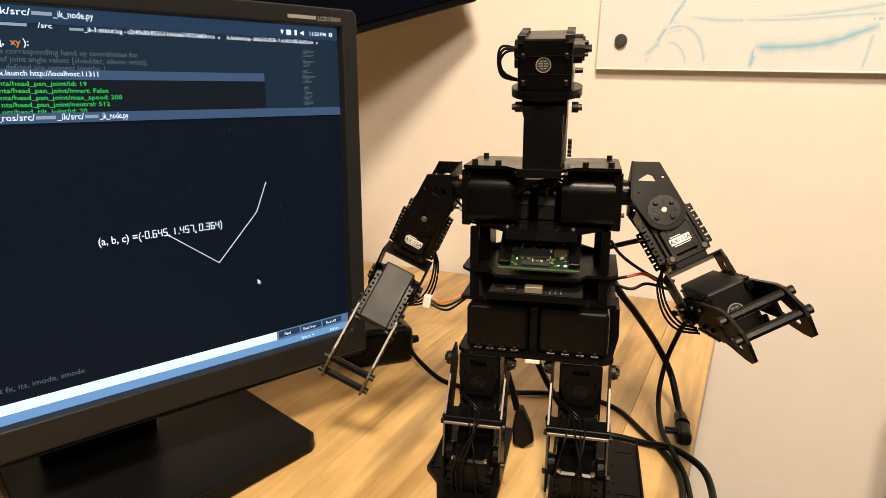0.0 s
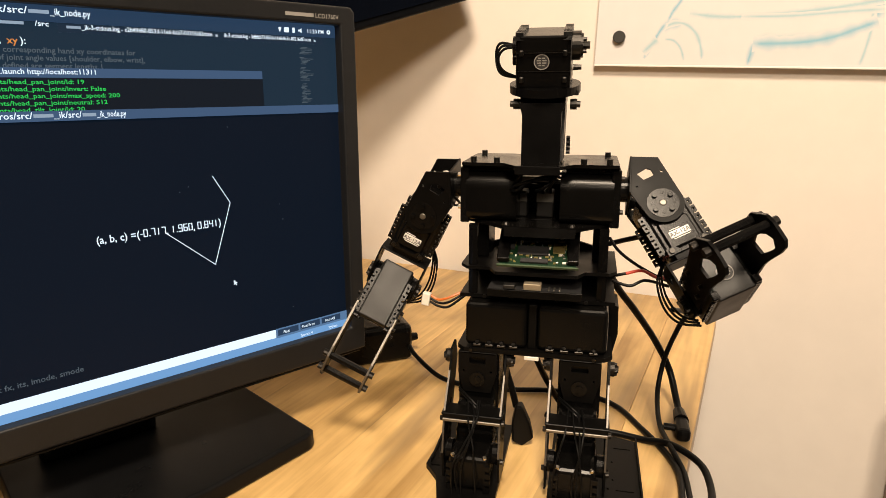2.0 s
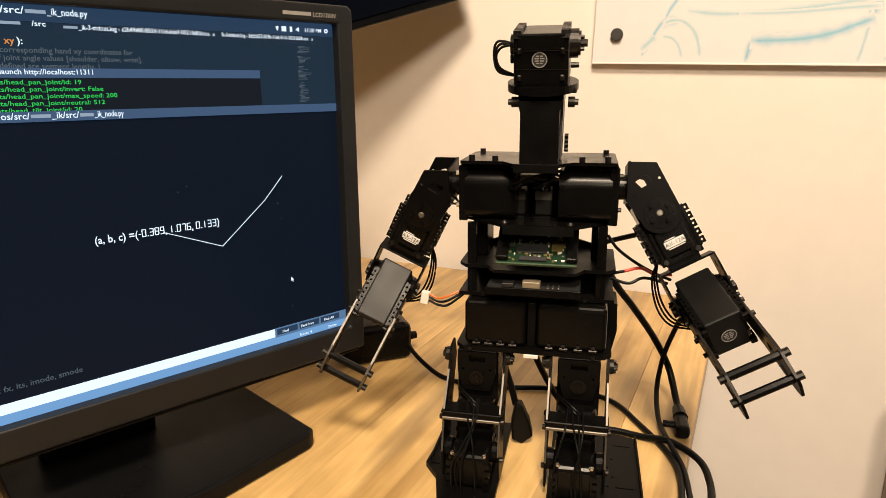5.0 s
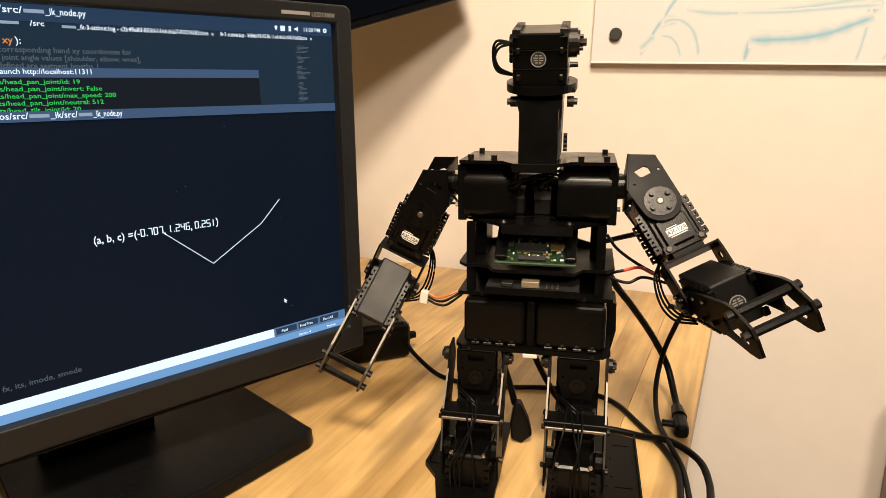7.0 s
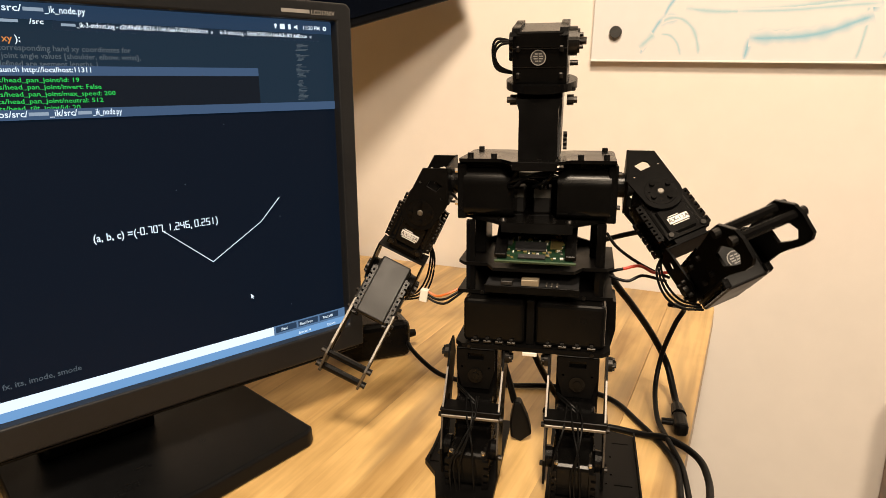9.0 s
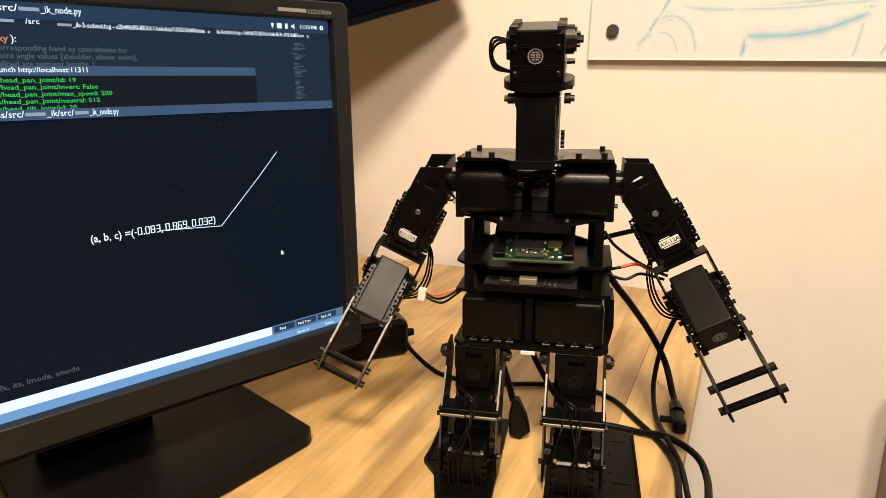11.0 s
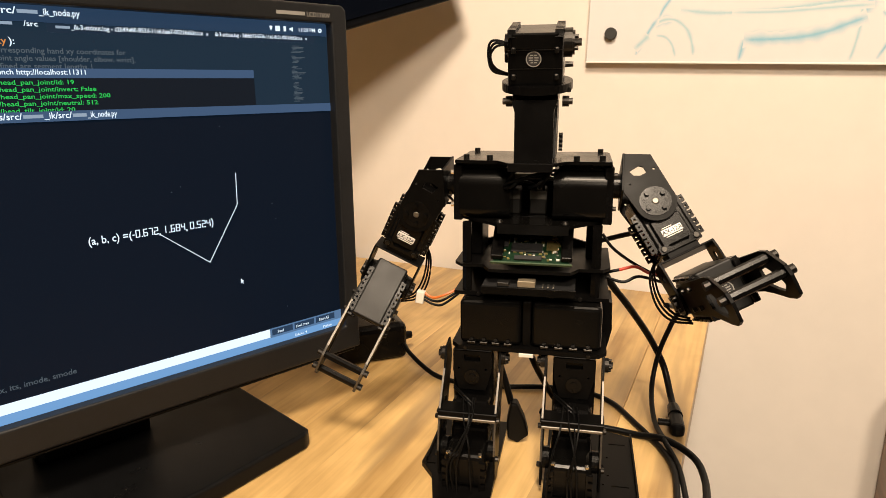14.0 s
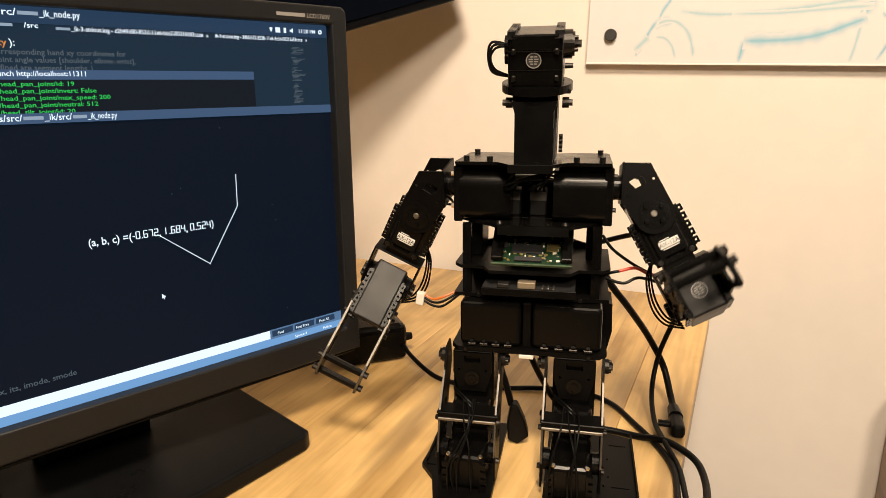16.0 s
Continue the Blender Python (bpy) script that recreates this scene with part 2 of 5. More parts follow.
def scatter(name, bm, material, parent, label=""):
    """Every loose piece of the bmesh becomes a part of its own."""
    seen, groups = set(), []
    for v in bm.verts:
        if v in seen:
            continue
        todo, island = [v], []
        seen.add(v)
        while todo:
            a = todo.pop()
            island.append(a)
            for e in a.link_edges:
                o = e.other_vert(a)
                if o not in seen:
                    seen.add(o)
                    todo.append(o)
        groups.append(island)
    for island in groups:
        nb, made = B(), {}
        for v in island:
            made[v] = nb.verts.new(v.co)
        for f in {f for v in island for f in v.link_faces}:
            nb.faces.new([made[v] for v in f.verts])
        part(name, nb, material, parent, label)
    bm.free()


def comb(bm, x, s, y0, y1, z0, z1, teeth, depth, m=None):
    """A toothed strip along z on a side wall at x, the teeth pointing towards s."""
    step = (z1 - z0) / teeth
    o = [(x, z0)]
    for i in range(teeth):
        z = z0 + i * step
        o += [(x + s * 0.0014, z + 0.0001), (x + s * 0.0014, z + step * 0.3), (x + s * depth, z + step * 0.3), (x + s * depth, z + step * 0.9), (x + s * 0.0014, z + step * 0.9)]
    o += [(x + s * 0.0014, z1), (x, z1)]
    slab(bm, o, "y", y0, y1, (), m)


def B():
    return bmesh.new()


def lettering(name, text, size, m, material, parent, align="LEFT", label="", width=0.0, tall=1.0):
    """Flat printed or shown characters, as a mesh; width: the run is drawn narrower or wider to fill it."""
    cu = bpy.data.curves.new(name, "FONT")
    cu.body, cu.size, cu.align_x, cu.resolution_u, cu.offset = text, size, align, 2, size * 0.012
    tmp = bpy.data.objects.new(name, cu)
    me = bpy.data.meshes.new_from_object(tmp)
    bpy.data.objects.remove(tmp)
    me.materials.clear()
    me.materials.append(material)
    sx = width / max(v.co.x for v in me.vertices) if width else 1.0
    me.transform(Matrix.Diagonal((sx, tall, 1, 1)))
    ob = new(name, me)
    ob.parent = parent
    ob.matrix_basis = m
    if label:
        tagged(ob, label)
    return ob


# ---- the room ----
DESK = Matrix.Translation((0.407, 0.377, 0)) @ pose(0, 0, 0, 0, 0, -25.8)   # back right corner of the desk; x along the wall, y towards it
WALLY = 0.012


def room():
    # room in the axes of the desk: the wall behind the desk, two side walls, the wall behind the camera
    def wall(name, x0, x1, y0, y1, z0=-0.75, z1=1.75, material=WALL, label="", cat="wall"):
        bm = B()
        box(bm, x0, x1, y0, y1, z0, z1)
        return tagged(part(name, bm, material, None, "", DESK), label, cat, "", "structure")
    wall("wall_north", -3.4, 3.0, WALLY, WALLY + 0.12, label="cream painted plaster wall behind the desk")
    # unseen side and rear walls, added dark to hold down bounced light
    wall("wall_west", -3.52, -3.4, -4.6, WALLY + 0.12, material=DIMWALL, label="unseen side wall, darkened to cut bounced light")
    wall("wall_east", 3.0, 3.12, -4.6, WALLY + 0.12, material=DIMWALL, label="unseen side wall, darkened to cut bounced light")
    wall("wall_south", -3.52, 3.12, -4.72, -4.6, material=DIMWALL, label="unseen wall behind the viewer, darkened to cut bounced light")
    wall("floor", -3.52, 3.12, -4.72, WALLY + 0.12, -0.87, -0.75, FLOOR, "dark carpet floor", "floor")
    wall("ceiling", -3.52, 3.12, -4.72, WALLY + 0.12, 1.75, 1.87, CEIL, "white painted ceiling", "ceiling")


def desk():
    d = thing("desk", DESK, "maple stave desk with a rounded corner against the wall", "desk")
    r, pts = 0.05, []
    for i in range(9):
        a = math.pi / 2 * i / 8
        pts.append((-r + r * math.sin(a), -r + r * math.cos(a)))
    # staves run from the wall to the front edge; the outermost is cut round
    bm = B()
    slab(bm, [(-0.0612, 0), *pts, (0, -0.9), (-0.0612, -0.9)], "z", -0.028, 0.0)
    edge = part("stave", bm, DESKWOOD, d)
    bv = edge.modifiers.new("rounded", "BEVEL")
    bv.width, bv.segments, bv.limit_method, bv.angle_limit = 0.0012, 3, "ANGLE", radians(50)
    bm = B()
    box(bm, -0.0429, 0.0, -0.9, 0.0, -0.028, 0.0)
    first = part("stave", bm, DESKWOOD, d, "", Matrix.Translation((-0.0613, 0, 0)))
    for i in range(1, 36):
        ob = new("stave", first.data)
        ob.parent = d
        ob.matrix_basis = Matrix.Translation((-0.0613 - 0.0429 * i, 0, 0))
    for x, y in ((-0.10, -0.10), (-0.10, -0.8), (-1.5, -0.10), (-1.5, -0.8)):
        bm = B()
        box(bm, x - 0.025, x + 0.025, y - 0.025, y + 0.025, -0.75, -0.0285, 0.003)
        part("leg", bm, BEZEL, d)


def whiteboard():
    w = thing("whiteboard", DESK @ pose(-0.202, WALLY - 0.014, 0.341, 0, 1.6, 0), "white glossy wall board with pale blue marker drawing", "whiteboard")
    bm = B()
    box(bm, 0, 1.2, 0, 0.012, 0, 0.7, 0.0012, 2)
    part("panel", bm, BOARD, w)
    bm = B()
    box(bm, 0, 1.2, -0.0008, 0.0, -0.0012, 0.0014, 0.0003)
    part("edge", bm, BOARDEDGE, w)
    for x in (0.05, 1.15):
        bm = B()
        box(bm, x - 0.02, x + 0.02, 0.012, 0.0139, 0.3, 0.4)
        part("mounting_pad", bm, WHITEPL, w)

    def stroke(pts, width, material=INK):
        run = spline([(x, 0, z) for x, z in pts], 8)
        y = -0.00004 - 0.004 * (pts[0][0] % 0.01)
        bm, rows, fade = B(), [], (0.0, 0.45, 1.0, 0.45, 0.0)
        for i, p in enumerate(run):
            d = (run[min(i + 1, len(run) - 1)] - run[max(i - 1, 0)]).normalized()
            wv = width * (1.9 + 1.0 * noise.noise(p * 90))
            s = Vector((-d.z, 0, d.x)) * wv
            rows.append([bm.verts.new((p.x + s.x * k, y, p.z + s.z * k)) for k in (1.0, 0.42, 0.0, -0.42, -1.0)])
        for a, b in zip(rows, rows[1:]):
            for k in range(4):
                bm.faces.new((a[k], a[k + 1], b[k + 1], b[k]))
        ob = part("marker_stroke", bm, material, w)
        at = ob.data.attributes.new("ink", "FLOAT", "POINT")
        n = len(run)
        at.data.foreach_set("value", [f * min(1.0, (0.4 + min(i, n - 1 - i) * 0.2)) for i in range(n) for f in fade])
    stroke([(0.205, 0.003), (0.207, 0.016), (0.209, 0.030)], 0.0032)
    stroke([(0.208, 0.030), (0.235, 0.030), (0.27, 0.032), (0.30, 0.038), (0.325, 0.048), (0.345, 0.056)], 0.0055)
    stroke([(0.2115, 0.036), (0.235, 0.037), (0.27, 0.037), (0.31, 0.045), (0.34, 0.053)], 0.0035, INKPALE)
    stroke([(0.094, 0.052), (0.107, 0.057), (0.122, 0.055), (0.137, 0.042), (0.145, 0.022), (0.147, 0.010)], 0.002, INKPALE)
    stroke([(0.092, 0.050), (0.102, 0.056), (0.116, 0.056)], 0.0045)
    stroke([(0.096, 0.036), (0.108, 0.034), (0.118, 0.024), (0.124, 0.008)], 0.0015, INKPALE)
    stroke([(0.095, 0.057), (0.087, 0.044), (0.078, 0.026), (0.070, 0.010)], 0.0022)
    stroke([(0.068, 0.018), (0.080, 0.030), (0.086, 0.036)], 0.004, INKPALE)
    stroke([(0.098, 0.060), (0.103, 0.072), (0.112, 0.086), (0.118, 0.1)], 0.0018)
    stroke([(0.125, 0.069), (0.17, 0.064), (0.23, 0.066), (0.29, 0.072), (0.35, 0.081), (0.40, 0.09)], 0.0028, INKPALE)
    stroke([(0.19, 0.064), (0.25, 0.064), (0.31, 0.068), (0.35, 0.070)], 0.002, INKPALE)
    stroke([(0.343, 0.06), (0.344, 0.075), (0.346, 0.088)], 0.0055)
    stroke([(0.337, 0.07), (0.339, 0.05), (0.336, 0.02), (0.333, 0.004)], 0.0018, INKPALE)
    stroke([(0.36, 0.062), (0.37, 0.05), (0.372, 0.03), (0.362, 0.006)], 0.0018)
    mg = thing("magnet", DESK @ pose(-0.167, WALLY - 0.0155, 0.379), "dark grey round magnet on the white board", "magnet")
    bm = B()
    cyl(bm, (0, 0, 0), (0, -1, 0), 0.0085, 0.006, 28)
    o = part("disc", bm, MAGNET, mg)
    o.modifiers.new("rounded", "BEVEL").width = 0.001


def hanging_screen():
    # a dark flat screen, leaning and turned a little, its edge close to the wall
    R, L = Vector((0.051, 0.494, 0.438)), Vector((-0.113, 0.421, 0.3865))
    x = (R - L).normalized()
    y = Vector((0, 0, 1)).cross(x).normalized()
    z = x.cross(y)
    m = Matrix((x, y, z)).transposed().to_4x4()
    m.translation = R
    tv = thing("wall_screen", m, "dark flat screen hung on the wall, switched off", "television")
    bm = B()
    box(bm, -0.62, 0, -0.004, 0.022, 0, 0.38, 0.004, 2)
    part("housing", bm, TVBODY, tv)
    bm = B()
    box(bm, -0.612, -0.008, -0.0065, -0.0042, 0.012, 0.372)
    part("panel", bm, TVGLASS, tv)
    bm = B()
    box(bm, -0.36, -0.26, 0.02, 0.09, 0.12, 0.22, 0.004)
    part("wall_mount", bm, BEZEL, tv)


def wood_post():
    # a wooden upright standing near the wall, right of the desk
    p = thing("cabinet", DESK @ pose(0.239, -0.02, 0), "brown oak cabinet side standing beside the desk", "cabinet")
    bm = B()
    box(bm, 0.0, 0.40, -0.045, 0.03, -0.75, -0.10, 0.002, 2)
    part("carcass", bm, BROWNWOOD, p)


MON = Matrix.Translation((-0.2147, -0.0483, 0)) @ pose(0, 0, 0, 0, 0, 42.3)
SCR_L, SCR_R, SCR_B, SCR_T = -0.169, 0.169, 0.0868, 0.3619
PLOT_O = (0.0081, 0.2034)
SEG = (0.0487, 0.0515, 0.0260)
STATES = [(0.0, -0.645, 1.457, 0.364), (1.3, -0.717, 1.960, 0.841), (3.3, -0.389, 1.076, 0.133), (5.2, -0.233, 0.774, -0.005),
          (6.8, -0.707, 1.246, 0.251), (10.3, -0.083, 0.869, 0.032), (13.6, -0.672, 1.684, 0.524)]
CURSOR = [(0, 78.9, 153.9), (0.5, 56.1, 156.4), (1, 48.1, 154.2), (1.5, 47.0, 154.9), (2, 59.0, 155.3), (2.5, 93.0, 153.4), (3, 107.1, 152.6), (3.5, 111.9, 150.2),
          (4, 114.3, 151.3), (6.5, 106.8, 131.4), (7, 105.4, 128.0), (7.5, 105.3, 128.2), (8, 95.5, 131.1), (8.5, 75.9, 134.5), (9, 74.7, 137.8), (11.5, 111.5, 172.9),
          (12, 106.8, 170.1), (12.5, 86.3, 159.6), (13, 73.6, 156.6), (13.5, 70.3, 154.9), (14, 70.7, 154.2), (14.5, 62.1, 156.1), (15, 31.1, 157.1), (15.5, 7.2, 157.2), (16, 5.8, 157.0)]
READ_X, READ_Z = -0.0098, 0.2022
MOVING = {}


def monitor():
    mo = thing("computer_monitor", MON, "black flat computer monitor showing a dark code editor, on the desk", "monitor")
    # housing with a frame round the screen
    ol, orr, ob_, ot = SCR_L - 0.0148, SCR_R + 0.0148, 0.0630, 0.3770
    bm = B()
    slab(bm, [(ol, ob_), (orr, ob_), (orr, ot - 0.004), (orr - 0.004, ot), (ol + 0.004, ot), (ol, ot - 0.004)], "y", -0.006, 0.014,
         [[(SCR_L, SCR_B), (SCR_R, SCR_B), (SCR_R, SCR_T), (SCR_L, SCR_T)]])
    fr = part("bezel", bm, BEZEL, mo)
    bv = fr.modifiers.new("rounded", "BEVEL")
    bv.width, bv.segments, bv.limit_method, bv.angle_limit = 0.002, 3, "ANGLE", radians(40)
    bm = B()
    box(bm, ol + 0.002, orr - 0.002, 0.0145, 0.028, ob_ + 0.002, ot - 0.002, 0.006, 3)
    box(bm, ol + 0.05, orr - 0.05, 0.026, 0.068, ob_ + 0.04, ot - 0.04, 0.012, 3)
    part("back_housing", bm, BEZEL, mo)
    # lower lip with its seam
    bm = B()
    box(bm, ol + 0.004, orr - 0.004, -0.003, 0.024, ob_ - 0.0035, ob_ - 0.0005, 0.001)
    part("lower_lip", bm, BASEPL, mo)
    bm = B()
    box(bm, -0.085, 0.005, 0.064, 0.092, 0.012, 0.16, 0.006, 2)
    part("column", bm, BASEPL, mo)
    bm = B()
    slab(bm, [(-0.115, 0.10), (0.088, 0.10), (0.099, 0.085), (0.105, -0.034), (0.098, -0.040), (0.0, -0.058), (-0.115, -0.062)], "z", 0.0, 0.016)
    bs = part("base", bm, BASEPL, mo)
    bv = bs.modifiers.new("rounded", "BEVEL")
    bv.width, bv.segments, bv.limit_method, bv.angle_limit = 0.003, 3, "ANGLE", radians(25)
    # what the screen shows, each window a thin lit sheet on the panel

    def sheet(name, x0, x1, z0, z1, material, parent, lift, label=""):
        bm = B()
        y = 0.004 - lift
        box(bm, x0, x1, y, y + 0.00018, z0, z1)
        return part(name, bm, material, parent, label)
    dark = glow("screen_dark", (0.0020, 0.0064, 0.0142), 1.0)
    editor = glow("screen_editor", (0.011, 0.027, 0.047), 1.0)
    titlebar = glow("screen_title_bar", (0.052, 0.098, 0.185), 1.0)
    topbar = glow("screen_top_bar", (0.022, 0.048, 0.095), 1.0)
    white = glow("screen_white", (0.78, 0.90, 1.0), 1.15)
    grey = glow("screen_grey_text", (0.09, 0.115, 0.135), 1.0)
    blue = glow("screen_pale_blue", (0.17, 0.36, 0.66), 1.0)
    blue2 = glow("screen_blue_bar", (0.10, 0.19, 0.34), 1.0)
    green = glow("screen_green_text", (0.03, 0.62, 0.10), 1.0)
    orange = glow("screen_orange_text", (0.75, 0.27, 0.06), 1.0)
    name_bar = glow("screen_name_bar", (0.30, 0.38, 0.48), 1.0)
    tabc = glow("screen_tab", (0.013, 0.027, 0.048), 1.0)
    term = glow("screen_terminal", (0.006, 0.010, 0.016), 1.0)
    sc = part("screen", (lambda b: (box(b, SCR_L, SCR_R, 0.004, 0.008, SCR_B, SCR_T), b)[1])(B()), dark, mo, "lit dark screen with windows and text")
    sheet("top_panel", SCR_L, SCR_R, 0.3515, SCR_T, topbar, sc, 0.0004)
    sheet("editor_window", SCR_L, SCR_R, 0.294, 0.3513, editor, sc, 0.0004)
    sheet("editor_tab", -0.045, 0.060, 0.3455, 0.3512, tabc, sc, 0.0006)
    sheet("editor_tab", 0.062, 0.156, 0.3455, 0.3512, tabc, sc, 0.0006)
    sheet("terminal_title", SCR_L, 0.0977, 0.3168, 0.3230, titlebar, sc, 0.0008)
    sheet("terminal_window", SCR_L, 0.0977, 0.2948, 0.3167, term, sc, 0.0008)
    sheet("plot_title_bar", SCR_L, 0.1690, 0.2888, 0.2955, titlebar, sc, 0.0010)
    sheet("search_field", SCR_L, 0.0940, 0.0942, 0.1018, white, sc, 0.0008, "bright white search field")
    sheet("search_bar", SCR_L, SCR_R, 0.0870, 0.0941, blue, sc, 0.0006)
    sheet("search_buttons", 0.0942, SCR_R, 0.0935, 0.1022, blue2, sc, 0.0008)
    for i in range(3):
        x = 0.0960 + i * 0.0225
        sheet("button", x, x + 0.0205, 0.0955, 0.1010, topbar, sc, 0.0010)
    # lines of writing
    def text(s, x, z, size, material, lift=0.0014, name="screen_text", width=0.0, tall=1.0):
        return lettering(name, s, size, pose(x, 0.004 - lift, z, 90), material, sc, "LEFT", "", width, tall)

    def bars(x0, x1, z, h, material, lift=0.0014, gap=0.0):
        h *= 0.7
        bm = B()
        box(bm, x0, x1, 0.004 - lift, 0.0041 - lift, z, z + h)
        part("text_bar", bm, material, sc)
    bars(-0.100, -0.0835, 0.3565, 0.0032, name_bar)
    text("_ik/src/", -0.0830, 0.3560, 0.0060, white, width=0.0220)
    bars(-0.0605, -0.0490, 0.3565, 0.0032, name_bar)
    text("_ik_node.py", -0.0485, 0.3560, 0.0060, white, width=0.0240)
    bars(-0.0800, -0.0640, 0.3492, 0.0026, name_bar)
    text("/src", -0.0580, 0.3488, 0.0046, white, width=0.0080)
    bars(-0.0400, -0.0315, 0.3482, 0.0024, name_bar)
    text("_ik-3-stdout.log - c2b49e80-853d-11e6-baa7-00216a83ccce", -0.0310, 0.3479, 0.0044, white, width=0.0895)
    text("x", 0.0610, 0.3478, 0.0034, white)
    text("ik-3-stdout.log - 3dbfab72-853b-11e6-8c3c-00216a83ccce", 0.0680, 0.3478, 0.0042, white, width=0.0760)
    text("x", 0.1470, 0.3478, 0.0034, white)
    text("q,", -0.082, 0.3375, 0.0060, white)
    text("xy", -0.0745, 0.3375, 0.0060, orange)
    text("):", -0.0675, 0.3375, 0.0060, white)
    text("e corresponding hand xy coordinates for", -0.0815, 0.3323, 0.0050, grey)
    text("of joint angle values [shoulder, elbow, wrist],", -0.0815, 0.3275, 0.0049, grey)
    text("defined are segment lengths, l", -0.0790, 0.3226, 0.0049, grey, 0.0006, width=0.058)
    text("k.launch http://localhost:11311", -0.0830, 0.3190, 0.0047, white)
    for i, s in enumerate(("nts/head_pan_joint/id: 19", "nts/head_pan_joint/invert: False", "nts/head_pan_joint/max_speed: 200", "nts/head_pan_joint/neutral: 512")):
        text(s, -0.0845, 0.3127 - 0.00445 * i, 0.0050, green, tall=0.82)
    text("nts/head_tilt_joint/id: 20", -0.0845, 0.2949, 0.0050, green, 0.0009, tall=0.82)
    bars(-0.100, -0.0890, 0.2913, 0.0032, name_bar, 0.0016)
    text("_ros/src/", -0.0885, 0.2908, 0.0058, white, 0.0016, width=0.0215)
    bars(-0.0665, -0.0550, 0.2913, 0.0032, name_bar, 0.0016)
    text("_ik/src/", -0.0545, 0.2908, 0.0058, white, 0.0016, width=0.0165)
    bars(-0.0375, -0.0290, 0.2913, 0.0032, name_bar, 0.0016)
    text("_ik_node.py", -0.0285, 0.2908, 0.0058, white, 0.0016, width=0.0190)
    text("(a, b, c) =(", -0.0398, 0.2020, 0.0080, white, 0.0012, "plot_text", 0.0298)
    # the changing reading: each digit is made of short strokes that shift
    for key, w, h in [("minus%d" % i, 0.0017, 0.0006) for i in (0, 1)] + [("dot%d" % i, 0.0008, 0.0008) for i in range(3)] + [("comma%d" % i, 0.0008, 0.0018) for i in range(2)]:
        bm = B()
        box(bm, 0, w, -0.0001, 0.0001, 0, h)
        MOVING[key] = part("text_stroke", bm, white, mo)
    bm = B()
    slab(bm, [(0, -0.0012), (0.0007, -0.0013), (0.0016, 0.0005), (0.0018, 0.0024), (0.0016, 0.0043), (0.0007, 0.0062), (0, 0.0061), (0.0009, 0.0042), (0.0011, 0.0024), (0.0009, 0.0006)], "y", -0.0001, 0.0001)
    MOVING["bracket"] = part("text_stroke", bm, white, mo)
    flat, upright = B(), B()
    box(flat, 0.0001, 0.0028, -0.0001, 0.0001, -0.0003, 0.0003)
    box(upright, -0.00034, 0.00034, -0.0001, 0.0001, 0.0, 0.0026)
    for n in range(12):
        for k in range(7):
            MOVING["digit%d_%d" % (n, k)] = part("text_stroke", (flat if k < 3 else upright).copy(), white, mo)
    text("t fx, its, imode, smode", -0.1115, 0.1105, 0.0058, grey, 0.0012)
    text("Find", 0.1010, 0.0968, 0.0036, white)
    text("Find Prev", 0.1195, 0.0968, 0.0036, white)
    text("Find All", 0.1440, 0.0968, 0.0036, white)
    text("Spaces: 4", 0.1180, 0.0890, 0.0034, white)
    text("Python", 0.1480, 0.0890, 0.0034, white)
    text("11:20 PM", 0.1405, 0.3545, 0.0044, white)
    # tray marks
    for s, x, w in (("wifi", 0.1140, 0.0030), ("layout", 0.1195, 0.0042), ("battery", 0.1270, 0.0022), ("sound", 0.1325, 0.0030), ("settings", 0.1600, 0.0034)):
        bm = B()
        if s == "settings":
            slab(bm, ring(x + w / 2, 0.3560, 0.0018, 14), "y", 0.0024, 0.0026, [ring(x + w / 2, 0.3560, 0.0008, 14)])
        elif s == "wifi":
            slab(bm, [(x, 0.3572), (x + w / 2, 0.3540), (x + w, 0.3572), (x + w / 2, 0.3580)], "y", 0.0024, 0.0026)
        elif s == "sound":
            slab(bm, [(x, 0.3553), (x + w * 0.4, 0.3553), (x + w, 0.3540), (x + w, 0.3580), (x + w * 0.4, 0.3567), (x, 0.3567)], "y", 0.0024, 0.0026)
        else:
            box(bm, x, x + w, 0.0024, 0.0026, 0.3540, 0.3580)
        part("tray_icon", bm, white, sc)
    # small map of the code beside the editor text
    rng = random.Random(5)
    for i in range(46):
        z = 0.3425 - i * 0.00102
        if i in (6, 7, 14, 15, 27, 28) or z < 0.2975:
            continue
        bm = B()
        x0 = 0.1325 + rng.choice((0, 0.001, 0.002))
        box(bm, x0, x0 + rng.uniform(0.003, 0.0135) * (1 if i < 24 else 0.7), 0.0028, 0.0030, z, z + 0.00045)
        part("map_line", bm, grey, sc)
    # pale specks on the screen, given the grey text's own glow
    for x, z in ((0.113, 0.119), (0.0297, 0.236), (0.1055, 0.2135), (0.0225, 0.2325), (0.108, 0.2), (0.065, 0.28)):
        bm = B()
        cyl(bm, (x, 0.0036, z), (0, -1, 0), 0.00042, 0.0002, 8)
        part("glowing_speck", bm, grey, sc)
    # maker's writing on the frame: plain bar for the brand, then the type
    bm = B()
    box(bm, 0.1165, 0.1425, -0.0063, -0.0061, 0.3665, 0.3693)
    part("brand_mark", bm, PRINT, mo, "pale grey printed brand bar")
    lettering("type_mark", "LCD1760V", 0.0050, pose(0.1440, -0.0063, 0.3660, 90), PRINT, mo)
    # the drawn arm: three thin lines that turn
    for i, L in enumerate(SEG):
        bm = B()
        box(bm, 0, L, -0.00012, 0.00012, -0.00026, 0.00026)
        MOVING["line%d" % i] = part("plot_line", bm, white, mo, "thin white plotted line")
    bm = B()
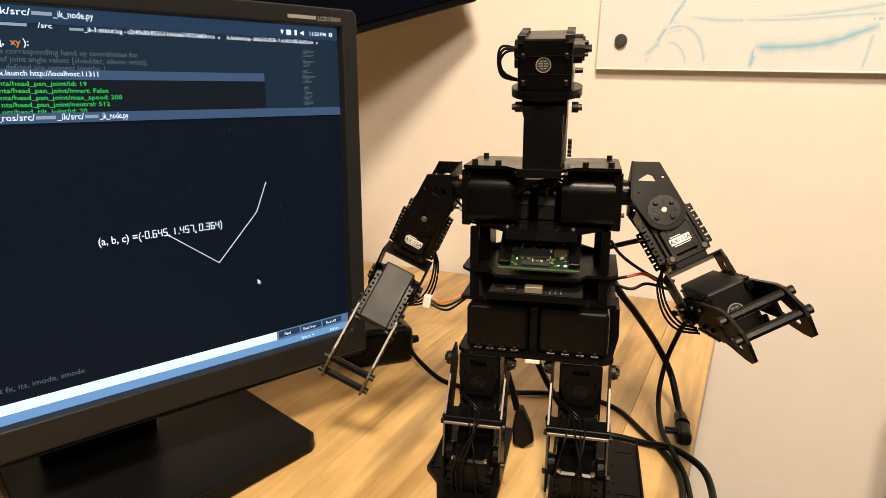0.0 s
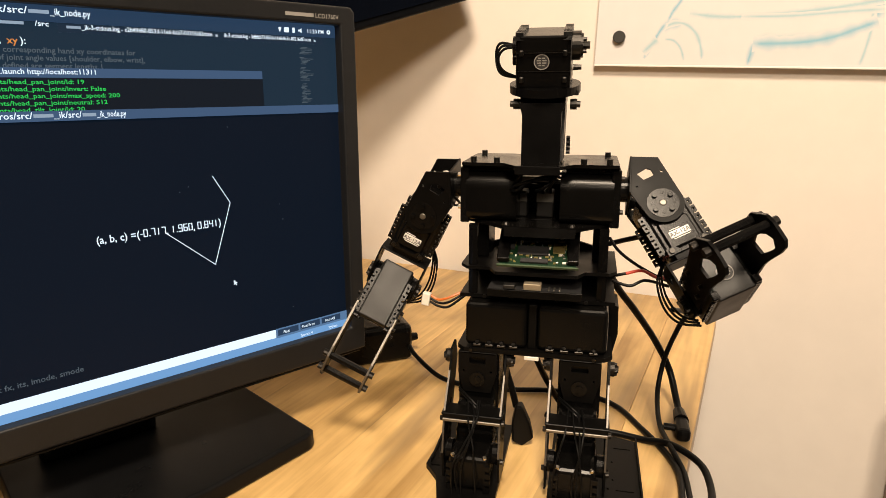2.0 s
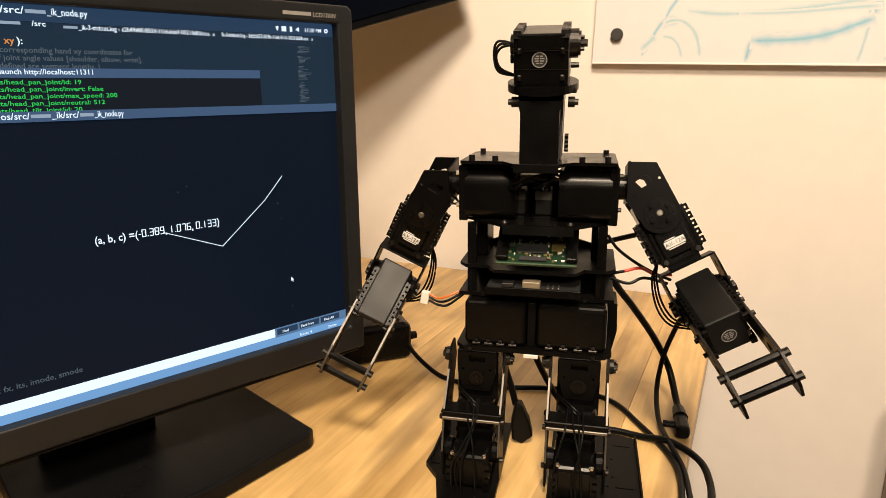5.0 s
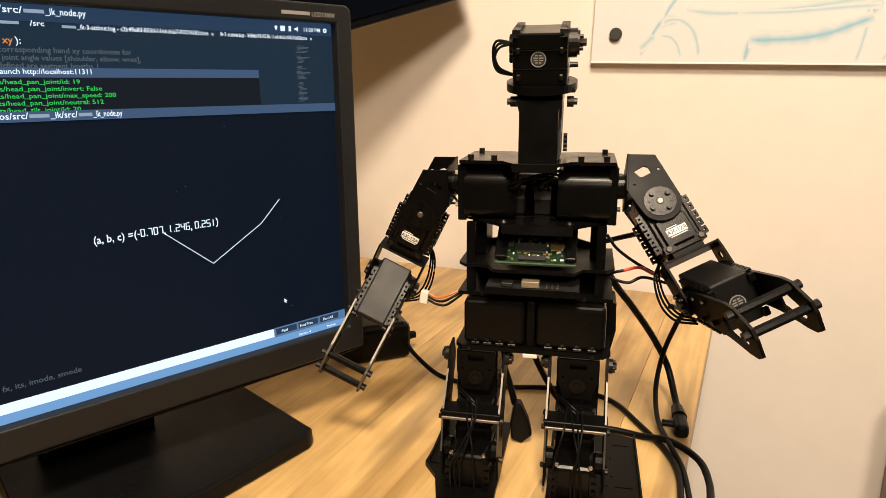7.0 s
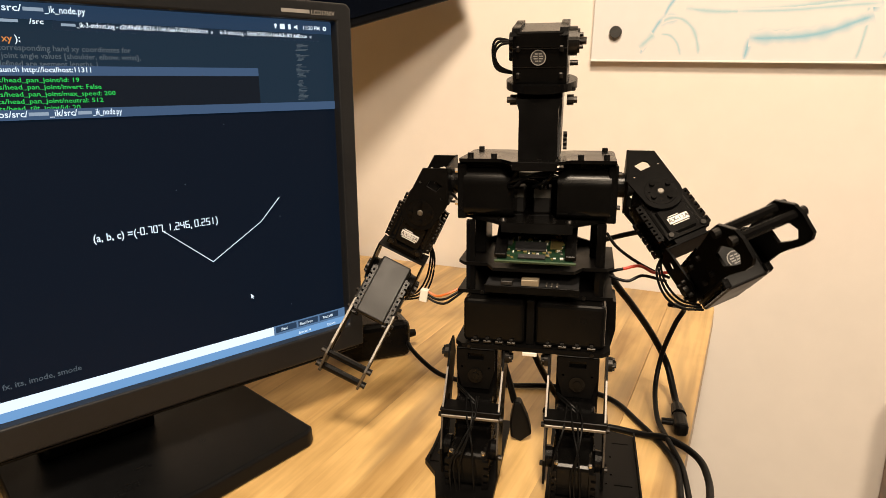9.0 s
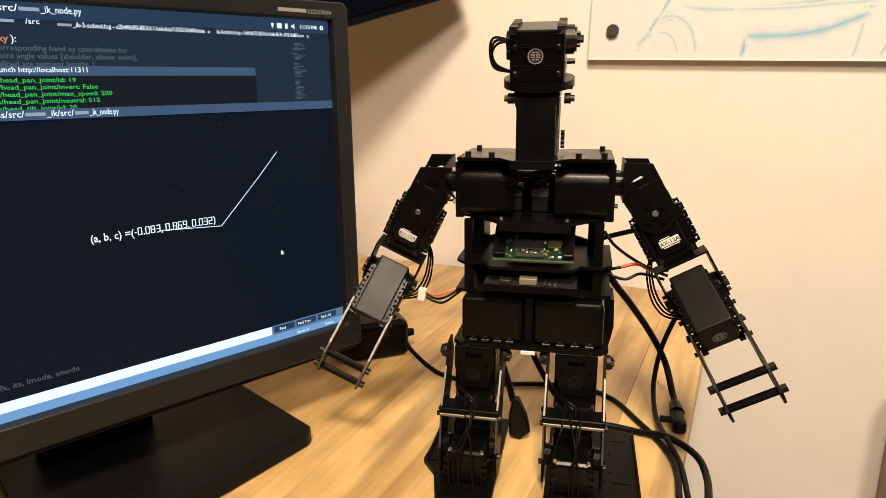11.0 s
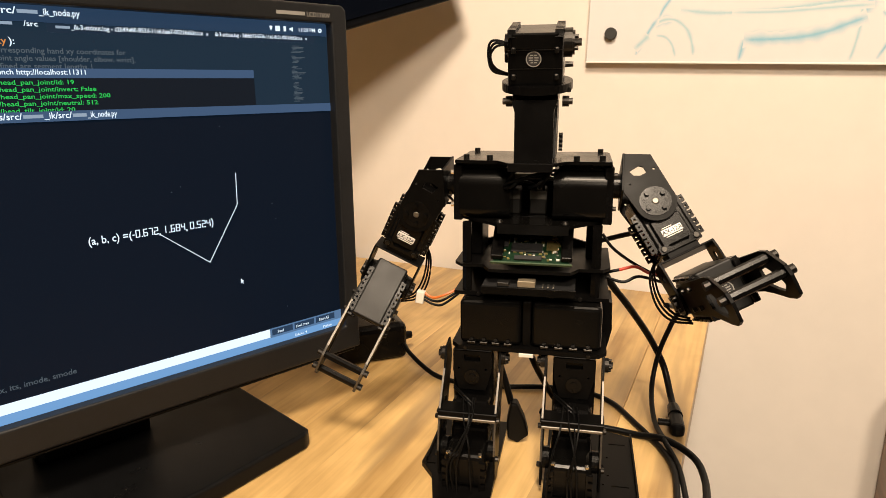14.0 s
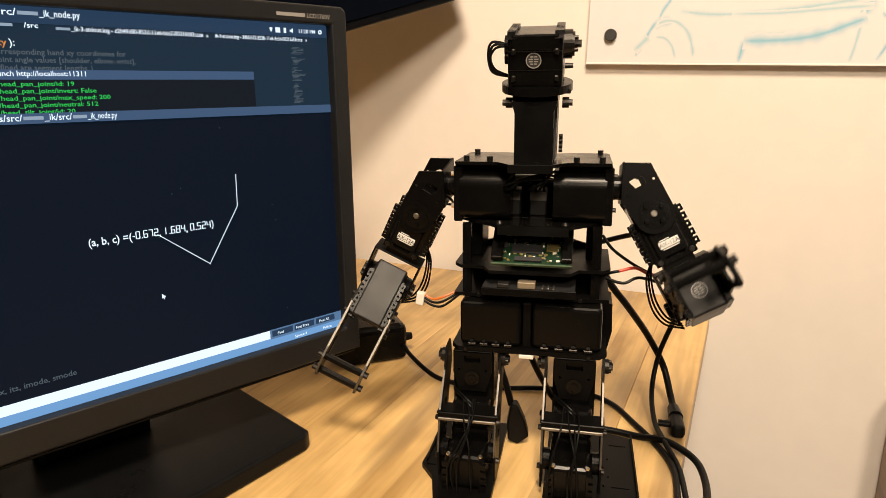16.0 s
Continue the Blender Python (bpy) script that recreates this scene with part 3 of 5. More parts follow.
    slab(bm, [(0, 0), (0, -0.0042), (0.0009, -0.0033), (0.0016, -0.0050), (0.0022, -0.0047), (0.0016, -0.0031), (0.0029, -0.0030)], "y", -0.0001, 0.0001)
    MOVING["cursor"] = part("mouse_pointer", bm, white, mo, "white mouse pointer arrow")


def power_adapter():
    a = thing("power_adapter", pose(-0.072, 0.196, 0, 0, 0, 20), "black plastic power adapter block lying behind the monitor", "adapter")
    bm = B()
    box(bm, -0.05, 0.032, -0.026, 0.03, 0.0, 0.044, 0.008, 3)
    part("case", bm, BLACK, a)
    bm = B()
    cyl(bm, (0.031, -0.004, 0.020), "x", 0.0058, 0.012, 14, 0.0042)
    part("strain_relief", bm, RUBBER, a)


def cable(label, pts, r, name="cable", category="cable", group="cables on the desk"):
    bm = B()
    tube(bm, pts, r, 10, 10)
    ob = part(name, bm, RUBBER, None, "", None, True)
    return tagged(ob, label, category, group)


def cables():
    cable("black rubber power cable running from the adapter across the desk", [(-0.042, 0.196, 0.021), (-0.032, 0.168, 0.014), (-0.008, 0.134, 0.005), (0.011, 0.117, 0.0032), (0.039, 0.103, 0.0032),
          (0.071, 0.098, 0.0032), (0.112, 0.096, 0.0032), (0.150, 0.084, 0.0032), (0.173, 0.060, 0.0032), (0.184, 0.020, 0.0032), (0.193, -0.022, 0.0032), (0.193, -0.056, 0.0032), (0.180, -0.100, 0.0032)], 0.0026)
    cable("black cable lying in a bend over the desk edge", [(0.100, 0.045, 0.0032), (0.134, 0.018, 0.0032), (0.158, 0.010, 0.0032), (0.180, -0.002, 0.0035), (0.199, -0.019, 0.0085), (0.214, -0.044, 0.0060),
          (0.212, -0.072, 0.0032), (0.200, -0.105, 0.0032)], 0.003)
    cable("thin black cable looping down from the arm to the desk", [(0.205, 0.022, 0.118), (0.229, 0.050, 0.104), (0.226, 0.060, 0.085), (0.220, 0.071, 0.05), (0.211, 0.058, 0.02), (0.201, 0.018, 0.0075), (0.197, -0.025, 0.0085),
          (0.198, -0.054, 0.0026), (0.187, -0.100, 0.0026)], 0.0024)
    p = thing("plug_cable", pose(0, 0, 0), "thick black power lead with an angled barrel plug", "cable", "cables on the desk")
    bm = B()
    tube(bm, [(0.146, 0.020, 0.152), (0.160, 0.030, 0.132), (0.178, 0.043, 0.11), (0.208, 0.070, 0.07), (0.228, 0.078, 0.035), (0.229, 0.055, 0.013), (0.226, 0.036, 0.0075)], 0.0033, 10, 10)
    part("lead", bm, RUBBER, p, "", None, True)
    bm = B()
    cyl(bm, (0.2265, 0.040, 0.0082), (-0.22, -0.97, 0), 0.0055, 0.018, 14, 0.0068)
    box(bm, -0.0062, 0.0062, -0.028, 0.0, -0.0072, 0.0055, 0.0042, 3, Matrix.Translation((0.2225, 0.024, 0.0074)) @ pose(0, 0, 0, 0, 0, -14))
    part("plug_body", bm, RUBBER, p)
    bm = B()
    cyl(bm, (0.214, 0.012, 0.0074), (-1, 0.28, 0), 0.0032, 0.011, 14)
    part("barrel", bm, GLOSS, p)
    q = thing("hanging_plug", pose(0, 0, 0), "black power plug on a lead standing between the legs", "plug", "cables on the desk")
    bm = B()
    tube(bm, [(0.052, 0.020, 0.105), (0.055, 0.012, 0.075), (0.062, 0.006, 0.050), (0.066, 0.003, 0.034)], 0.003, 10, 8)
    part("lead", bm, RUBBER, q, "", None, True)
    bm = B()
    slab(bm, [(-0.003, 0.038), (0.003, 0.038), (0.010, 0.022), (0.0135, 0.008), (0.004, 0.0), (-0.005, 0.004), (-0.006, 0.02)], "y", -0.006, 0.006, (), pose(0.068, 0.0, 0.0, 0, 0, -8))
    pl = part("plug_body", bm, RUBBER, q)
    bvp = pl.modifiers.new("rounded", "BEVEL")
    bvp.width, bvp.segments = 0.0016, 2
    cable("black lead running down behind the legs to the desk", [(0.076, 0.030, 0.105), (0.086, 0.033, 0.07), (0.104, 0.052, 0.03), (0.121, 0.062, 0.0032), (0.14, 0.055, 0.0032)], 0.003)


# ---- the robot ----
ROBOT = Matrix.Translation((0.081, -0.0014, 0)) @ pose(0, 0, 0, 0, 0, -13)
# arm: shoulder joint, shoulder swing and elbow bend in degrees
SHOULDER = Vector((0.0623, -0.0017, 0.2316))
HORN = Vector((0.0290, -0.0187, -0.0198))
SPREAD, ELBOW, MID = 0.517, 0.0731, 0.0093
INNER_BAR, END_BAR = (-0.0113, -0.0821), (-0.0011, -0.0945)
ARM_KEYS = [(0, 28.2, 68.7), (0.35, 28.8, 68.5), (0.5, 33.0, 81.5), (0.6, 34.3, 86.5), (1.0, 34.9, 91.9), (1.5, 34.2, 94.1), (2.0, 34.5, 92.9), (2.4, 34.1, 92.4), (2.5, 33.4, 90.5),
            (2.7, 25.5, 63.2), (3.0, 19.9, 60.3), (3.2, 16.1, 56.9), (3.5, 14.0, 55.3), (4.0, 14.3, 55.0), (4.6, 13.9, 55.0), (5.3, 10.8, 52.1), (5.9, 7.6, 49.6), (6.3, 6.9, 49.0),
            (6.4, 13.0, 52.9), (6.5, 27.6, 64.0), (6.6, 29.6, 62.6), (6.7, 30.0, 61.3), (7.0, 32.4, 61.8), (7.5, 31.6, 61.9), (7.7, 33.0, 63.8), (8.0, 36.4, 67.2), (8.2, 39.0, 68.7),
            (8.5, 41.6, 72.8), (8.8, 43.7, 75.9), (9.0, 44.6, 77.9), (9.2, 47.2, 80.5), (9.5, 48.3, 82.2), (10.2, 30.1, 68.5), (10.8, 6.0, 52.1), (11.3, -2.1, 48.0), (11.5, -2.7, 47.2),
            (12.0, -2.6, 49.0), (12.3, -0.8, 47.4), (12.4, 7.7, 52.1), (12.5, 16.7, 59.4), (12.6, 19.1, 63.8), (12.7, 20.2, 65.5), (12.8, 19.1, 62.6), (12.9, 4.2, 50.6), (13.0, 0.0, 47.6),
            (13.1, 14.8, 59.4), (13.2, 27.1, 74.0), (13.5, 29.0, 76.2), (13.8, 31.1, 76.1), (14.2, 31.5, 77.1), (14.5, 34.7, 80.0), (14.8, 35.0, 83.1), (15.0, 35.4, 85.2), (15.2, 36.2, 92.5),
            (15.5, 30.2, 103.7), (15.7, 27.7, 104.2), (15.9, 20.9, 106.2), (16.0, 11.0, 107.6)]


def arm_frames(swing, bend, side=1, spread=SPREAD, shoulder=SHOULDER):
    """Poses of the upper arm (at the shoulder joint) and of the forearm (at the elbow), in the robot's space."""
    s = Vector((shoulder.x * side, shoulder.y, shoulder.z))
    upper = Matrix.Translation(s) @ Matrix.Rotation(-radians(swing), 4, "X")
    a = upper @ Matrix.Translation((HORN.x * side, HORN.y, HORN.z)) @ Matrix.Rotation(-spread * side, 4, "Y")
    fore = a @ Matrix.Translation((0, MID, -ELBOW)) @ Matrix.Rotation(-radians(bend), 4, "X")
    return upper, fore


def servo_mesh(bm, m):
    """A servo case: the long axis is z, the joint at the origin, the face towards -y."""
    box(bm, -0.0160, 0.0160, 0.003, 0.0345, -0.0385, 0.0125, 0.0022, 2, m)
    box(bm, -0.0118, 0.0118, 0.0006, 0.004, -0.0345, -0.0125, 0.0012, 1, m)


def tab_rail(parent, x, y0, y1, z0, pitch, count, m=None, depth=0.0048):
    """A row of square tabs with a screw hole in each, along one edge of a servo case."""
    s = 1 if x > 0 else -1
    o, holes, base = [(x - s * 0.001, z0), (x + s * 0.0018, z0)], [], 0.0018
    for i in range(count):
        z = z0 + (i + 0.11) * pitch
        o += [(x + s * base, z), (x + s * depth, z), (x + s * depth, z + pitch * 0.78), (x + s * base, z + pitch * 0.78)]
        holes.append(ring(x + s * (depth - 0.0021), z + pitch * 0.39, 0.0010, 8))
    z1 = z0 + count * pitch
    o += [(x + s * base, z1), (x - s * 0.001, z1)]
    bm = B()
    slab(bm, o, "y", y0, y1, holes, m)
    part("mounting_rail", bm, BLACK, parent)


def screw(bm, p, axis, r=0.0023, h=0.002, m=None):
    cyl(bm, p, axis, r, h, 10, r * 0.85, m)


def round_seal(parent, m, r=0.0056):
    """The round printed seal on a case: disc, ring and plain bars for its small print."""
    bm = B()
    slab(bm, ring(0, 0, r, 28), "y", -0.0003, 0.0002, (), m)
    seal = part("round_seal", bm, CHIP, parent, "round grey seal sticker with small print")
    bm = B()
    slab(bm, ring(0, 0, r, 28), "y", -0.0005, -0.0002, [ring(0, 0, r * 0.88, 28)], m)
    for z, w in ((0.0026, 0.5), (0.0009, 0.72), (-0.0008, 0.68), (-0.0025, 0.45)):
        for k in (-1, 1):
            box(bm, k * r * w * 0.5 - r * w * 0.38, k * r * w * 0.5 + r * w * 0.38, -0.0005, -0.0002, z - 0.0003, z + 0.0005, 0, 1, m)
    return seal, bm


def arm(side, swing, bend, spread=SPREAD, shoulder=SHOULDER, robot=None):
    up, fo = arm_frames(swing, bend, side, spread, shoulder)
    k = side
    A = Matrix.Translation((HORN.x * k, HORN.y, HORN.z)) @ Matrix.Rotation(-spread * k, 4, "Y")
    # upper arm: servo case hung in the shoulder bracket
    bm = B()
    servo_mesh(bm, A)
    upper = part("upper_arm", bm, BLACK, robot, "black upper arm servo with a white label", up)
    for x in (-0.016, 0.016):
        tab_rail(upper, x, 0.0042, 0.0072, -0.0350, 0.0068, 5, A)
        tab_rail(upper, x, 0.0265, 0.0295, -0.0350, 0.0068, 5, A)
    outline = [(0.0062 * k, 0.0180), (0.0250 * k, 0.0180)]
    outline += [((0.0292 + 0.0152 * math.cos(radians(a))) * k, -0.020 + 0.0152 * math.sin(radians(a))) for a in range(36, -136, -12)]
    outline += [(0.0062 * k, -0.0135)]
    window = [(0.0095 * k, 0.0035), (0.015 * k, -0.0015), (0.0225 * k, 0.0030), (0.020 * k, 0.0075), (0.0165 * k, 0.0085)]
    holes = [window] + [ring(0.0275 * k, 0.0065, 0.0011, 8), ring(0.0105 * k, -0.0075, 0.0010, 8)]
    bm = B()
    slab(bm, outline, "y", HORN.y - 0.0022, HORN.y - 0.0004, holes)
    slab(bm, outline, "y", HORN.y + 0.0385, HORN.y + 0.0403, holes)
    box(bm, 0.0046 * k, 0.0064 * k, HORN.y - 0.0024, HORN.y + 0.0405, -0.0125, 0.0185, 0.0004)
    part("shoulder_bracket", bm, PLATE, upper, "black bent sheet bracket")
    bm = B()
    cyl(bm, (0, -0.0021, 0), (0, -1, 0), 0.0118, 0.0005, 32, 0.0116, A)
    for i in range(8):
        a = math.pi / 4 * i + 0.39
        screw(bm, (0.0080 * math.cos(a), -0.0025, 0.0080 * math.sin(a)), (0, -1, 0), 0.0011 if i % 2 else 0.0020, 0.0004 if i % 2 else 0.0021, A)
    horn = part("servo_horn", bm, BLACK, upper)
    bm = B()
    cyl(bm, (0, -0.0025, 0), (0, -1, 0), 0.0027, 0.0008, 16, 0.0020, A)
    part("centre_screw", bm, STEEL, upper, "bright steel centre screw")
    bm = B()
    box(bm, -0.0078, 0.0078, 0.0001, 0.0007, -0.0270, -0.0218, 0.0002, 1, A)
    lab = part("type_label", bm, LABELW, upper, "white type label with black print")
    lettering("type_print", "AX-12A", 0.0046, A @ pose(0, -0.0001, -0.0260, 90), LABELTXT, upper, "CENTER")
    bm = B()
    for x0, x1, z in ((-0.0064, 0.0016, -0.0211), (-0.0062, 0.0066, -0.0283)):
        box(bm, x0, x1, 0.0002, 0.0007, z, z + 0.0006, 0, 1, A)
    scatter("small_print", bm, LABELW, upper)
    bm = B()
    slab(bm, [(-0.0160, -0.0385), (0.0160, -0.0385), (0.0160, -0.0330), (0.0090, -0.0330), (0.0065, -0.0360), (-0.0065, -0.0360), (-0.0090, -0.0330), (-0.0160, -0.0330)], "y", -0.0006, 0.0032, (), A)
    part("case_foot", bm, BLACK, upper)
    bm = B()
    for x, z in ((-0.0125, -0.0357), (0.0125, -0.0357)):
        screw(bm, (x, -0.0006, z), (0, -1, 0), 0.0023, 0.0016, A)
    scatter("case_screw", bm, BOLT, upper)
    # elbow fork
    bm = B()
    box(bm, -0.0215, 0.0215, MID - 0.010, MID + 0.010, -0.0445, -0.0430, 0.0004, 1, A)
    box(bm, -0.0120, 0.0120, MID - 0.008, MID + 0.010, -0.0432, -0.0384, 0.0004, 1, A)
    for s in (-1, 1):
        x = s * 0.0215
        o = [(MID - 0.010, -0.0430), (MID + 0.010, -0.0430), (MID + 0.0115, -0.050), (MID + 0.0115, -ELBOW - 0.002), (MID + 0.0055, -ELBOW - 0.0105), (MID - 0.0055, -ELBOW - 0.0105), (MID - 0.0115, -ELBOW - 0.002), (MID - 0.0115, -0.050)]
        slab(bm, o, "x", x - s * 0.0015, x, [ring(MID, -0.053, 0.0032, 10)], A)
    part("elbow_fork", bm, PLATE, upper, "black bent sheet fork")
    # wires beside the case
    bm = B()
    for i in range(3):
        w = 0.0020 * i
        tube(bm, [A @ Vector((-0.015 * k, 0.030, -0.034)), A @ Vector(((-0.0225 - w) * k, 0.026, -0.046)), A @ Vector(((-0.0275 - 1.4 * w) * k, 0.020, -0.062 - w)), A @ Vector(((-0.0265 - w) * k, 0.015, -0.077 - w)), A @ Vector((-0.0185 * k, 0.012, -0.086 - w))], 0.0009, 6, 6)
    if k < 0:
        tube(bm, [A @ Vector((0.010, 0.036, 0.004)), A @ Vector((0.0205, 0.030, 0.010)), A @ Vector((0.019, 0.01, 0.022)), A @ Vector((0.0, 0.002, 0.028))], 0.0011, 6, 6)
    scatter("wire", bm, RUBBER, upper)
    # forearm: second servo between two long side plates joined by cross bars
    bm = B()
    box(bm, -0.0135, 0.0135, -0.0175, 0.0165, -0.0410, 0.0120, 0.0016, 3)
    box(bm, -0.0150, 0.0150, -0.0120, 0.0120, -0.0395, 0.0100, 0.0012, 2)
    fore = part("forearm", bm, FORE, robot, "black forearm servo between two long side plates", fo)
    for s in (-1, 1):
        for y in (-0.0168, 0.0140):
            tab_rail(fore, s * 0.0135, y, y + 0.0016, -0.0395, 0.0082, 5, None, 0.0040)
        bm = B()
        box(bm, s * 0.0120, s * 0.0168, -0.0155, -0.0095, -0.0440, -0.0412, 0.0006)
        box(bm, s * 0.0120, s * 0.0168, 0.0095, 0.0155, -0.0440, -0.0412, 0.0006)
        scatter("case_lug", bm, BLACK, fore)
        bm = B()
        cyl(bm, (s * 0.0148, 0, 0), (s, 0, 0), 0.0105, 0.0050, 28, 0.010)
        part("servo_horn", bm, BLACK, fore)
        bm = B()
        cyl(bm, (s * 0.0215, 0, 0), (s, 0, 0), 0.0042, 0.0034, 14)
        for a in range(4):
            screw(bm, (s * 0.0215, 0.0068 * math.cos(a * 1.571 + 0.785), 0.0068 * math.sin(a * 1.571 + 0.785)), (s, 0, 0), 0.0017, 0.0030)
        scatter("joint_screw", bm, BOLT, fore)
        xs = s * 0.0182
        o = [(-0.0115, -0.0125), (-0.0135, -0.030), (-0.0160, -0.0745), (-0.0150, -0.0835), (-0.0050, -0.0985), (0.0012, -0.1005), (0.0130, -0.0990), (0.0155, -0.0930), (0.0150, -0.0840), (0.0115, -0.066), (0.0100, -0.055), (0.0095, -0.0125)]
        h = [[(-0.0040, -0.062), (-0.0055, -0.0735), (0.0010, -0.0850), (0.0065, -0.0885), (0.0105, -0.0835), (0.0085, -0.0740), (0.0050, -0.063)]]
        bm = B()
        slab(bm, o, "x", xs - s * 0.0010, xs + s * 0.0010, h)
        part("side_plate", bm, PLATE, fore, "long black side plate with worn edges")
        bm = B()
        slab(bm, [(-0.0137, -0.031), (-0.0161, -0.0745), (-0.0151, -0.0837), (-0.0052, -0.0985), (-0.0055, -0.0988), (-0.0154, -0.0839), (-0.0164, -0.0745), (-0.0140, -0.031)], "x", xs - s * 0.0009, xs + s * 0.0009)
        part("worn_rim", bm, EDGE if side < 0 else DARKEDGE, fore)
        bm = B()
        for y, z in (INNER_BAR, END_BAR):
            cyl(bm, (xs + s * 0.0010, y, z), (s, 0, 0), 0.0029, 0.0042, 10)
        for y, z in ((-0.0085, -0.024), (-0.0095, -0.040), (0.005, -0.030), (0.004, -0.046)):
            cyl(bm, (xs + s * 0.0010, y, z), (s, 0, 0), 0.0018, 0.0026, 8)
        scatter("bolt", bm, BOLT, fore)
    for y, z in (INNER_BAR, END_BAR):
        bm = B()
        cyl(bm, (-0.0172, y, z), "x", 0.0031, 0.0344, 8)
        part("cross_bar", bm, BLACK, fore)
    seal, bm = round_seal(fore, Matrix.Translation((0, 0.0003, -0.0413)) @ Matrix.Rotation(radians(90), 4, "X"))
    part("seal_print", bm, PRINT, fore)
    return upper, fore


def leg(robot, cx, side):
    # thigh bracket with a slot, servo behind it, long side plates, knee bar, shin servo
    bm = B()
    slab(bm, [(cx - 0.0155, 0.1040), (cx + 0.0155, 0.1040), (cx + 0.0155, 0.086), (cx + 0.011, 0.070), (cx - 0.011, 0.070), (cx - 0.0155, 0.086)], "y", -0.0500, -0.0483,
         [[(cx - 0.0065, 0.1000), (cx + 0.0065, 0.1000), (cx + 0.0065, 0.0945), (cx - 0.0065, 0.0945)], ring(cx - 0.011, 0.088, 0.001, 8), ring(cx + 0.011, 0.088, 0.001, 8)])
    box(bm, cx - 0.0155, cx + 0.0155, -0.0500, -0.012, 0.1026, 0.1043, 0.0004)
    th = part("thigh", bm, PLATE, robot, "black thigh bracket over a servo")
    bm = B()
    box(bm, cx - 0.0165, cx + 0.0165, -0.0455, -0.012, 0.052, 0.102, 0.003, 2)
    box(bm, cx - 0.0150, cx + 0.0150, -0.060, -0.030, 0.040, 0.064, 0.003, 2)
    part("servo", bm, BLACK, th)
    bm = B()
    cyl(bm, (cx, -0.0500, 0.0815), (0, -1, 0), 0.0062, 0.0015, 22)
    cyl(bm, (cx, -0.0500, 0.0815), (0, -1, 0), 0.0030, 0.0026, 14)
    part("servo_horn", bm, BLACK, th)
    for s in (-1, 1):
        x = cx + s * 0.0222
        bm = B()
        o = [(-0.030, 0.106), (-0.044, 0.104), (-0.052, 0.088), (-0.0735, 0.060), (-0.080, 0.030), (-0.078, 0.008), (-0.060, 0.006), (-0.052, 0.030), (-0.040, 0.060), (-0.024, 0.090)]
        slab(bm, o, "x", x - 0.0008, x + 0.0008, [ring(-0.052, 0.060, 0.004, 10), ring(-0.060, 0.040, 0.004, 10)])
        part("side_plate", bm, PLATE, th, "long black side plate")
        bm = B()
        slab(bm, [(-0.0523, 0.0875), (-0.0738, 0.0600), (-0.0743, 0.0602), (-0.0528, 0.0880)], "x", x - 0.0007, x + 0.0007)
        slab(bm, [(-0.0738, 0.0585), (-0.0802, 0.030), (-0.0807, 0.030), (-0.0743, 0.0590)], "x", x - 0.0007, x + 0.0007)
        part("worn_rim", bm, EDGE, th)
        bm = B()
        cyl(bm, (x + s * 0.0008, -0.040, 0.096), (s, 0, 0), 0.0058, 0.0032, 22)
        cyl(bm, (x + s * 0.0040, -0.040, 0.096), (s, 0, 0), 0.0030, 0.0030, 8)
        for a in range(4):
            screw(bm, (x + s * 0.0040, -0.040 + 0.0042 * math.cos(a * 1.571), 0.096 + 0.0042 * math.sin(a * 1.571)), (s, 0, 0), 0.0013, 0.0020)
        screw(bm, (x + s * 0.0008, -0.072, 0.056), (s, 0, 0), 0.0024, 0.0025)
        screw(bm, (x + s * 0.0008, -0.074, 0.024), (s, 0, 0), 0.0024, 0.0025)
        scatter("bolt", bm, BOLT, th)
    bm = B()
    box(bm, cx - 0.0240, cx + 0.0240, -0.0755, -0.058, 0.0605, 0.0625, 0.0005)
    box(bm, cx - 0.0232, cx + 0.0232, -0.0757, -0.0735, 0.0565, 0.0625, 0.0006)
    kb = part("knee_bar", bm, PLATE, robot, "black bent knee plate with a bare steel edge")
    bm = B()
    box(bm, cx - 0.0228, cx + 0.0228, -0.0768, -0.0752, 0.0558, 0.0582, 0.0004)
    part("steel_edge", bm, STEEL, kb, "bare steel edge")
    # shin
    bm = B()
    box(bm, cx - 0.0162, cx + 0.0162, -0.088, -0.040, 0.0050, 0.0335, 0.0045, 3)
    box(bm, cx - 0.0150, cx + 0.0150, -0.064, -0.035, 0.026, 0.044, 0.003, 2)
    sh = part("shin", bm, GLOSS, robot, "black shin servo between side plates")
    for s in (-1, 1):
        bm = B()
        cyl(bm, (cx + s * 0.0162, -0.066, 0.026), (s, 0, 0), 0.0085, 0.0055, 24)
        part("servo_horn", bm, BLACK, sh)
        bm = B()
        comb(bm, cx + s * 0.0120, s, -0.0905, -0.0875, 0.004, 0.029, 4, 0.0050)
        part("mounting_rail", bm, BLACK, sh)
        bm = B()
        screw(bm, (cx + s * 0.0125, -0.086, 0.0328), (0, -0.3, 1), 0.0018, 0.0015)
        scatter("case_screw", bm, CHROME, sh)
    rng = random.Random(11 + side)
    for i in range(4):
        bm = B()
        a, c, w = cx + rng.uniform(-0.010, 0.012), cx + rng.uniform(-0.016, 0.010), rng.uniform(-0.006, 0.006)
        tube(bm, [(a, -0.060, 0.068), (a + w, -0.079, 0.056 + 0.002 * i), ((a + c) / 2 + w, -0.089, 0.044), (c, -0.092, 0.026), (c + w / 2, -0.0945, 0.004)], 0.00075, 6, 7)
        scatter("wire", bm, RUBBER, sh)
